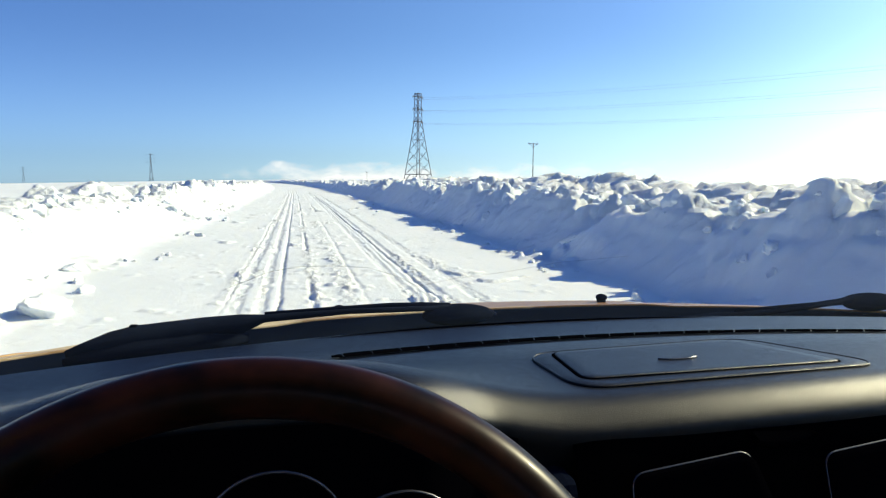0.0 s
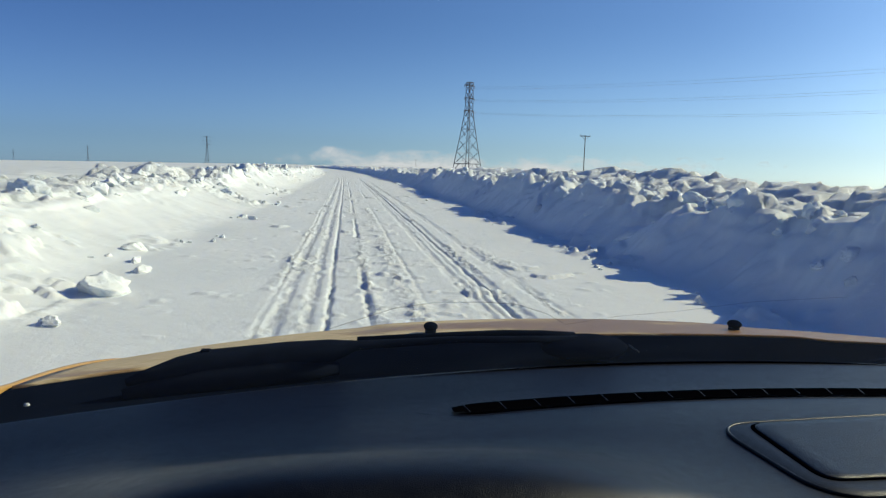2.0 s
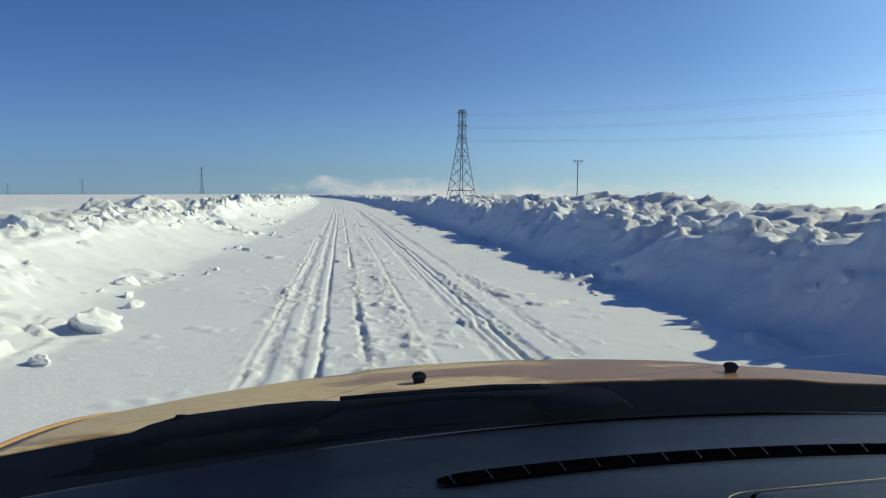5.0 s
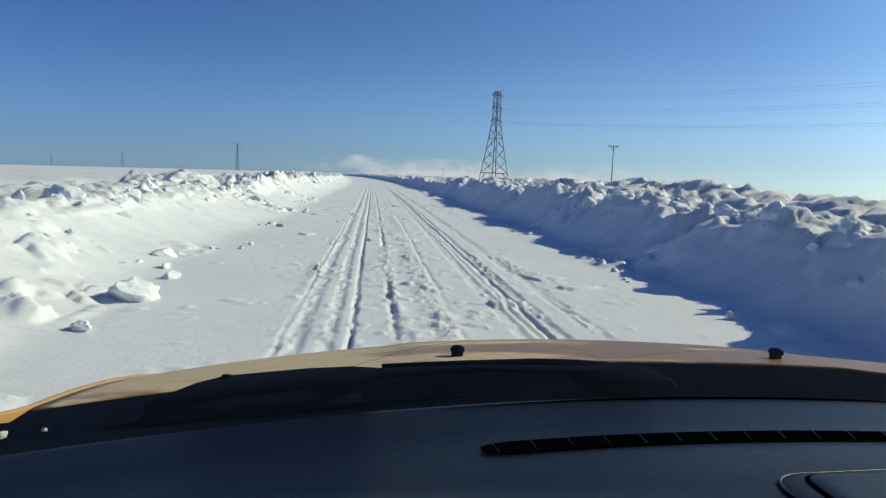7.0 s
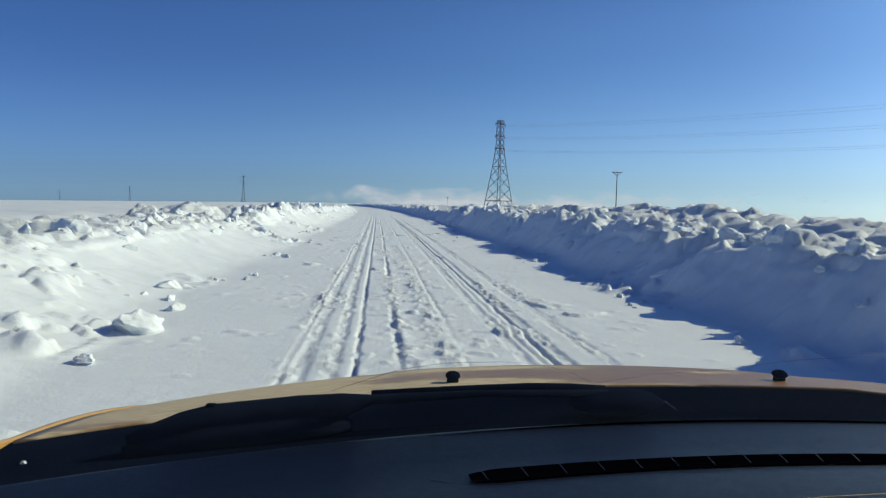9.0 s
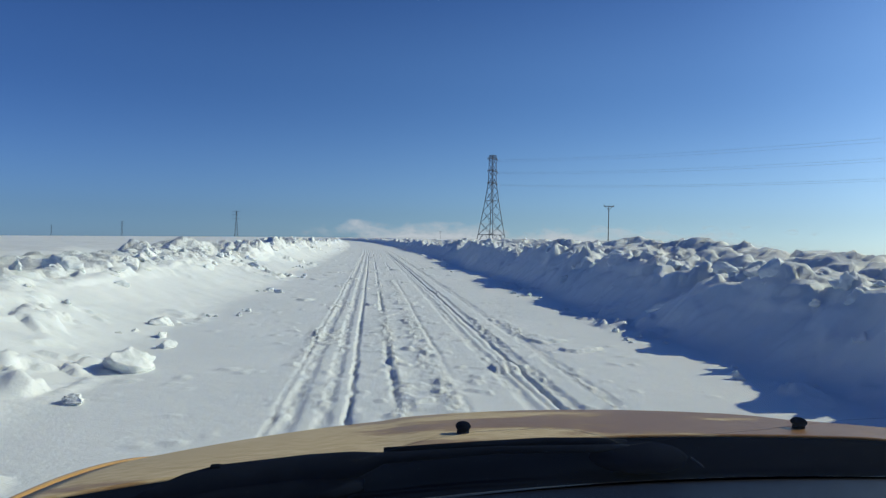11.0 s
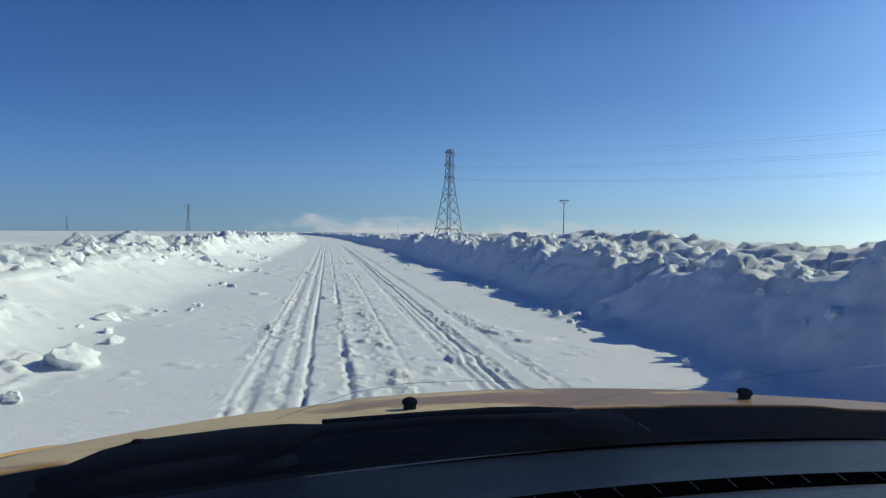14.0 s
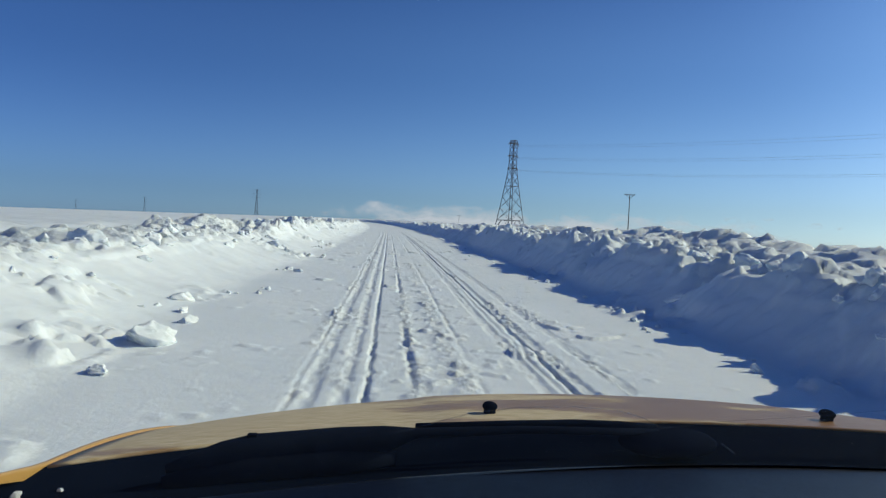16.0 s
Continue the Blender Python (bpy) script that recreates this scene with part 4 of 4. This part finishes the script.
# ---- pylons, poles and wires ----
def pylon(height, spread=1.0, reach=0.088, bulk=1.0):
    """A lattice mast: spreading legs, narrow head, three pairs of short arms."""
    t = new("pylon")
    h = height
    levels = [(0.0, 0.122), (0.115, 0.104), (0.25, 0.086), (0.375, 0.069), (0.495, 0.054), (0.60, 0.042), (0.695, 0.031), (0.76, 0.030), (0.83, 0.029), (0.90, 0.028), (0.965, 0.0275), (1.0, 0.0265)]
    corner = lambda k, lv: Vector((h * lv[1] * spread * (-1, 1, 1, -1)[k], h * lv[1] * spread * (-1, -1, 1, 1)[k], h * lv[0]))
    thick = h * 0.0040 * bulk
    for k in range(4):
        bm = bmesh.new()
        for a, b in zip(levels, levels[1:]):
            strut(bm, corner(k, a), corner(k, b), thick * (1.0 if a[0] < 0.69 else 0.85), seg=5)
        part("leg", bm, M_STEEL, t)
    for k in range(4):
        bm = bmesh.new()
        n = (k + 1) % 4
        for i, (a, b) in enumerate(zip(levels, levels[1:])):
            if i == 0:
                m = (corner(k, b) + corner(n, b)) / 2
                strut(bm, corner(k, a), corner(k, b).lerp(m, 0.72), thick * 0.65, seg=4)
                strut(bm, corner(n, a), corner(n, b).lerp(m, 0.72), thick * 0.65, seg=4)
            else:
                strut(bm, corner(k, a), corner(n, b), thick * 0.5, seg=4)
                strut(bm, corner(n, a), corner(k, b), thick * 0.5, seg=4)
            if i in (0, 3, 5, 7, 9, 10):
                strut(bm, corner(k, b), corner(n, b), thick * (0.9 if i in (0, 5) else 0.55), seg=4)
        part("lattice", bm, M_STEEL, t)
    for lv in (0.965, 0.83, 0.695):
        for s in (-1, 1):
            bm = bmesh.new()
            root, tip = h * 0.028 * spread, Vector((s * h * reach, 0, h * (lv - 0.003)))
            for q in (-1, 1):
                strut(bm, (s * root, q * root, h * lv), tip, thick * 0.7, thick * 0.5, 4)
                strut(bm, (s * root, q * root, h * (lv + 0.018)), tip, thick * 0.5, thick * 0.4, 4)
            arm = part("cross_arm", bm, M_STEEL, t)
            bm = strut(bmesh.new(), tip, tip - Vector((0, 0, h * 0.02)), h * 0.004, h * 0.003, 6)
            part("insulator", bm, M_POLE, arm)
    return t


def pole(height):
    """A slender timber pole with a braced arm and three insulators."""
    t = new("utility_pole")
    bm = strut(bmesh.new(), (0, 0, -0.3), (0, 0, height), 0.15, 0.10, 10)
    part("post", bm, M_POLE, t, smooth=True)
    bm = box(bmesh.new(), (-1.5, -0.07, height - 0.18), (1.5, 0.07, height), 0.01)
    part("cross_arm", bm, M_POLE, t)
    for s in (-1, 1):
        bm = strut(bmesh.new(), (s * 1.2, 0, height - 0.1), (0, 0, height - 1.1), 0.06, seg=6)
        part("brace", bm, M_POLE, t)
    for x in (-1.4, 0.0, 1.4):
        bm = strut(bmesh.new(), (x, 0, height), (x, 0, height + 0.28), 0.07, 0.05, 8)
        part("insulator", bm, M_STEEL, t)
    return t


def ground_z(x, y):
    return float(terrain(np.array([[float(x)]]), np.array([[float(y)]]))[0][0, 0])


def place_far(make, x, y, height, turn, label, category, group):
    t = make(height)
    t.matrix_world = pose(x, y, ground_z(x, y), 0, 0, turn)
    return tagged(t, label, category, group)


def slim_pylon(height):
    return pylon(height, 0.52, 0.16, 0.85)


main_pylon = place_far(pylon, 53, 284, 39.8, 41, "tall grey steel lattice pylon beyond the snowbank", "pylon", "pylons of the power line")
next_pylon = place_far(pylon, 205, 60, 43.0, 41, "grey steel lattice pylon in the open snowfield", "pylon", "pylons of the power line")
place_far(slim_pylon, -174, 867, 34.5, 30, "distant grey steel lattice pylon on the plain", "pylon", "pylons of the power line")
place_far(slim_pylon, -538, 1478, 33.0, 30, "distant grey steel lattice pylon on the plain", "pylon", "pylons of the power line")
place_far(slim_pylon, -929, 2011, 32.0, 30, "very distant grey lattice pylon on the plain", "pylon", "pylons of the power line")
place_far(pole, 61.5, 163.9, 11.6, 12, "slender wooden utility pole with braced cross arm", "utility pole", "utility poles")
place_far(pole, 68.2, 635.8, 12.0, 10, "distant wooden utility pole on the plain", "utility pole", "utility poles")

# the line's wires hang from arm to arm
for lv in (0.962, 0.827, 0.692):
    for s in (-1, 1):
        a = main_pylon.matrix_world @ Vector((s * 39.8 * 0.088, 0, 39.8 * (lv - 0.02)))
        b = next_pylon.matrix_world @ Vector((s * 39.8 * 0.088, 0, 39.8 * (lv - 0.02)))
        pts = [a.lerp(b, k / 32) - Vector((0, 0, 4 * 4.0 * (k / 32) * (1 - k / 32))) for k in range(33)]
        w = mesh_object("power_line", *tube(pts, 0.021, 4), M_WIRE)
        tagged(w, "thin grey power line sagging between pylons", "power line", "wires of the power line")


# low cloud far beyond the plain
def cloud_material():
    m = bpy.data.materials.new("low_cloud")
    m.use_nodes = True
    n, l = m.node_tree.nodes, m.node_tree.links
    n.remove(n["Principled BSDF"])
    co, no = n.new("ShaderNodeTexCoord"), n.new("ShaderNodeTexNoise")
    mp = n.new("ShaderNodeMapping")
    mp.inputs["Scale"].default_value = (1, 1, 2.2)
    no.inputs["Scale"].default_value, no.inputs["Detail"].default_value = 0.0042, 7
    no.inputs["Roughness"].default_value = 0.6
    l.new(co.outputs["Object"], mp.inputs[0])
    l.new(mp.outputs[0], no.inputs["Vector"])
    at = n.new("ShaderNodeAttribute")
    at.attribute_name = "cover"
    ad = n.new("ShaderNodeMath")
    ad.operation = "ADD"
    l.new(no.outputs["Fac"], ad.inputs[0])
    l.new(at.outputs["Fac"], ad.inputs[1])
    mr = n.new("ShaderNodeMapRange")
    mr.inputs["From Min"].default_value, mr.inputs["From Max"].default_value = 0.60, 0.90
    mr.inputs["To Max"].default_value = 0.8
    l.new(ad.outputs[0], mr.inputs["Value"])
    em, tr, mx = (n.new(k) for k in ("ShaderNodeEmission", "ShaderNodeBsdfTransparent", "ShaderNodeMixShader"))
    em.inputs["Color"].default_value, em.inputs["Strength"].default_value = (0.80, 0.86, 0.93, 1), CLOUD_GLOW
    l.new(mr.outputs[0], mx.inputs[0])
    l.new(tr.outputs[0], mx.inputs[1])
    l.new(em.outputs[0], mx.inputs[2])
    l.new(mx.outputs[0], n["Material Output"].inputs["Surface"])
    return m


CLOUD_GLOW = 0.70
cv, cf = sheet(lambda u, v: (4600 * math.sin(radians(-6 + 44 * u)), 4600 * math.cos(radians(-6 + 44 * u)), -60 + 205 * v), 44, 8)
cloud = tagged(mesh_object("backdrop", cv, cf, cloud_material()), "pale low cloud along the horizon", "cloud", kind="structure")
lay = cloud.data.attributes.new("cover", "FLOAT", "POINT")
lay.data.foreach_set("value", [0.55 * (1 - j / 8) ** 0.8 * min(1, i / 6, (44 - i) / 14) * (1.0 if i < 18 else 0.75) - 0.12 * (j == 8) for j in range(9) for i in range(45)])



# ---- loose blocks of snow on and below the banks ----
def snow_block(seed, long, wide, high):
    """A broken lump of packed snow: split faces, chipped corners, crumbly skin."""
    rng = random.Random(seed)
    bm = bmesh.new()
    bmesh.ops.create_icosphere(bm, subdivisions=4, radius=1)
    off = Vector((rng.uniform(0, 50), rng.uniform(0, 50), rng.uniform(0, 50)))
    cuts = [(Vector((rng.uniform(-1, 1), rng.uniform(-1, 1), rng.uniform(-0.5, 1))).normalized(), rng.uniform(0.38, 0.72)) for _ in range(13)]
    for v in bm.verts:
        out = v.co.copy()
        v.co *= 1 + 0.30 * noise.noise(out * 1.3 + off)
        for nrm, d in cuts:
            k = v.co.dot(nrm) - d - 0.10 * noise.noise(out * 3.1 + off)
            if k > 0:
                v.co -= nrm * k * 0.92
        v.co *= 1 + 0.10 * noise.noise(v.co * 4.2 + off) + 0.12 * noise.noise(v.co * 9 + off) + 0.08 * noise.noise(v.co * 19 + off)
        v.co = Vector((v.co.x * long, v.co.y * wide, v.co.z * high)) * 1.25
    me = bpy.data.meshes.new("snow_block")
    bm.to_mesh(me)
    bm.free()
    me.materials.append(M_SNOW)
    me.polygons.foreach_set("use_smooth", [True] * len(me.polygons))
    return me


SHAPES = [snow_block(s, *d) for s, d in enumerate(((1, 0.8, 0.7), (1.2, 0.7, 0.6), (1.0, 0.9, 0.8), (0.9, 0.7, 0.8), (1.3, 0.9, 0.5), (0.9, 0.6, 0.6), (1.2, 0.8, 0.8), (1.1, 0.6, 0.5)))]
rng = random.Random(11)


def put_block(x, y, size, label, sink=0.42):
    ob = new("snow_block", rng.choice(SHAPES))
    around = size * 0.4 * np.array([[0, 1, -1, 0, 0], [0, 0, 0, 1, -1]])
    base = float(terrain(x + around[:1], y + around[1:])[0].min())
    ob.matrix_world = Matrix.Translation((x, y, base + size * 0.5 * (1 - 2 * sink) * 0.9)) @ Euler((rng.uniform(-0.3, 0.3), rng.uniform(-0.3, 0.3), rng.uniform(0, 6.28))).to_matrix().to_4x4() @ Matrix.Scale(size * 0.62, 4)
    tagged(ob, label, "snow block", "snow blocks along the banks")


for cx, cy, many in ((-3.0, 8.6, 4), (-2.75, 11.5, 5), (-2.8, 15.5, 7), (-2.7, 21, 6), (-3.2, 27, 6)):
    for k in range(many):
        put_block(rng.gauss(cx, 0.28), rng.gauss(cy, 0.7), rng.choice((0.05, 0.06, 0.08, 0.11, 0.16)), "small white snow lump fallen from the sunlit bank")
put_block(-2.66, 6.75, 0.40, "large rough snow block beside the wheel rut", 0.36)
put_block(-2.62, 5.5, 0.15, "snow block beside the wheel rut")
put_block(-3.3, 9.6, 0.30, "large rough snow block on the sunlit slope", 0.40)
for k in range(110):
    y = 5 + 50 * rng.random() ** 1.5
    put_block(rng.gauss(-5.3, 0.55), y, rng.choice((0.10, 0.13, 0.17, 0.22, 0.28)) * (1.0 if y < 11 else 1.5), "rough white snow block on the sunlit bank", 0.38)
for k in range(84):
    y = 4.5 + 32 * rng.random() ** 1.3
    put_block(rng.gauss(5.0, 0.22) + 0.012 * max(0, y - 6), y, rng.choice((0.12, 0.16, 0.2, 0.26, 0.34)), "rough snow block on top of the shaded bank", 0.22)
for k in range(14):
    y = 5 + 30 * rng.random() ** 1.4
    put_block(rng.uniform(4.1, 4.9), y, rng.choice((0.12, 0.18, 0.26)), "snow block half sunk in the shaded bank", 0.45)
for k in range(30):
    y = 5 + 35 * rng.random() ** 1.4
    put_block(rng.gauss(3.4, 0.3), y, rng.choice((0.05, 0.06, 0.08, 0.11, 0.15)), "small snow lump at the foot of the shaded bank")

# crumbs of snow left on the cowl by the windscreen's corner
for x, y, size in ((-0.722, 0.858, 0.0085), (-0.690, 0.870, 0.0045)):
    ob = new("snow_crumb", SHAPES[int(-x * 1000) % len(SHAPES)])
    v = (y - dash_front(x) + 0.01) / (hood_back(x) + 0.022 - dash_front(x))
    ob.matrix_world = Matrix.Translation((x, y, cowl_point((x + 0.8) / 1.6, v)[2] + size * 0.22)) @ Matrix.Rotation(40 * x, 4, "Z") @ Matrix.Scale(size * 0.62, 4)
    tagged(ob, "small crumb of snow lying on the black cowl", "snow crumb", "snow crumbs on the cowl")
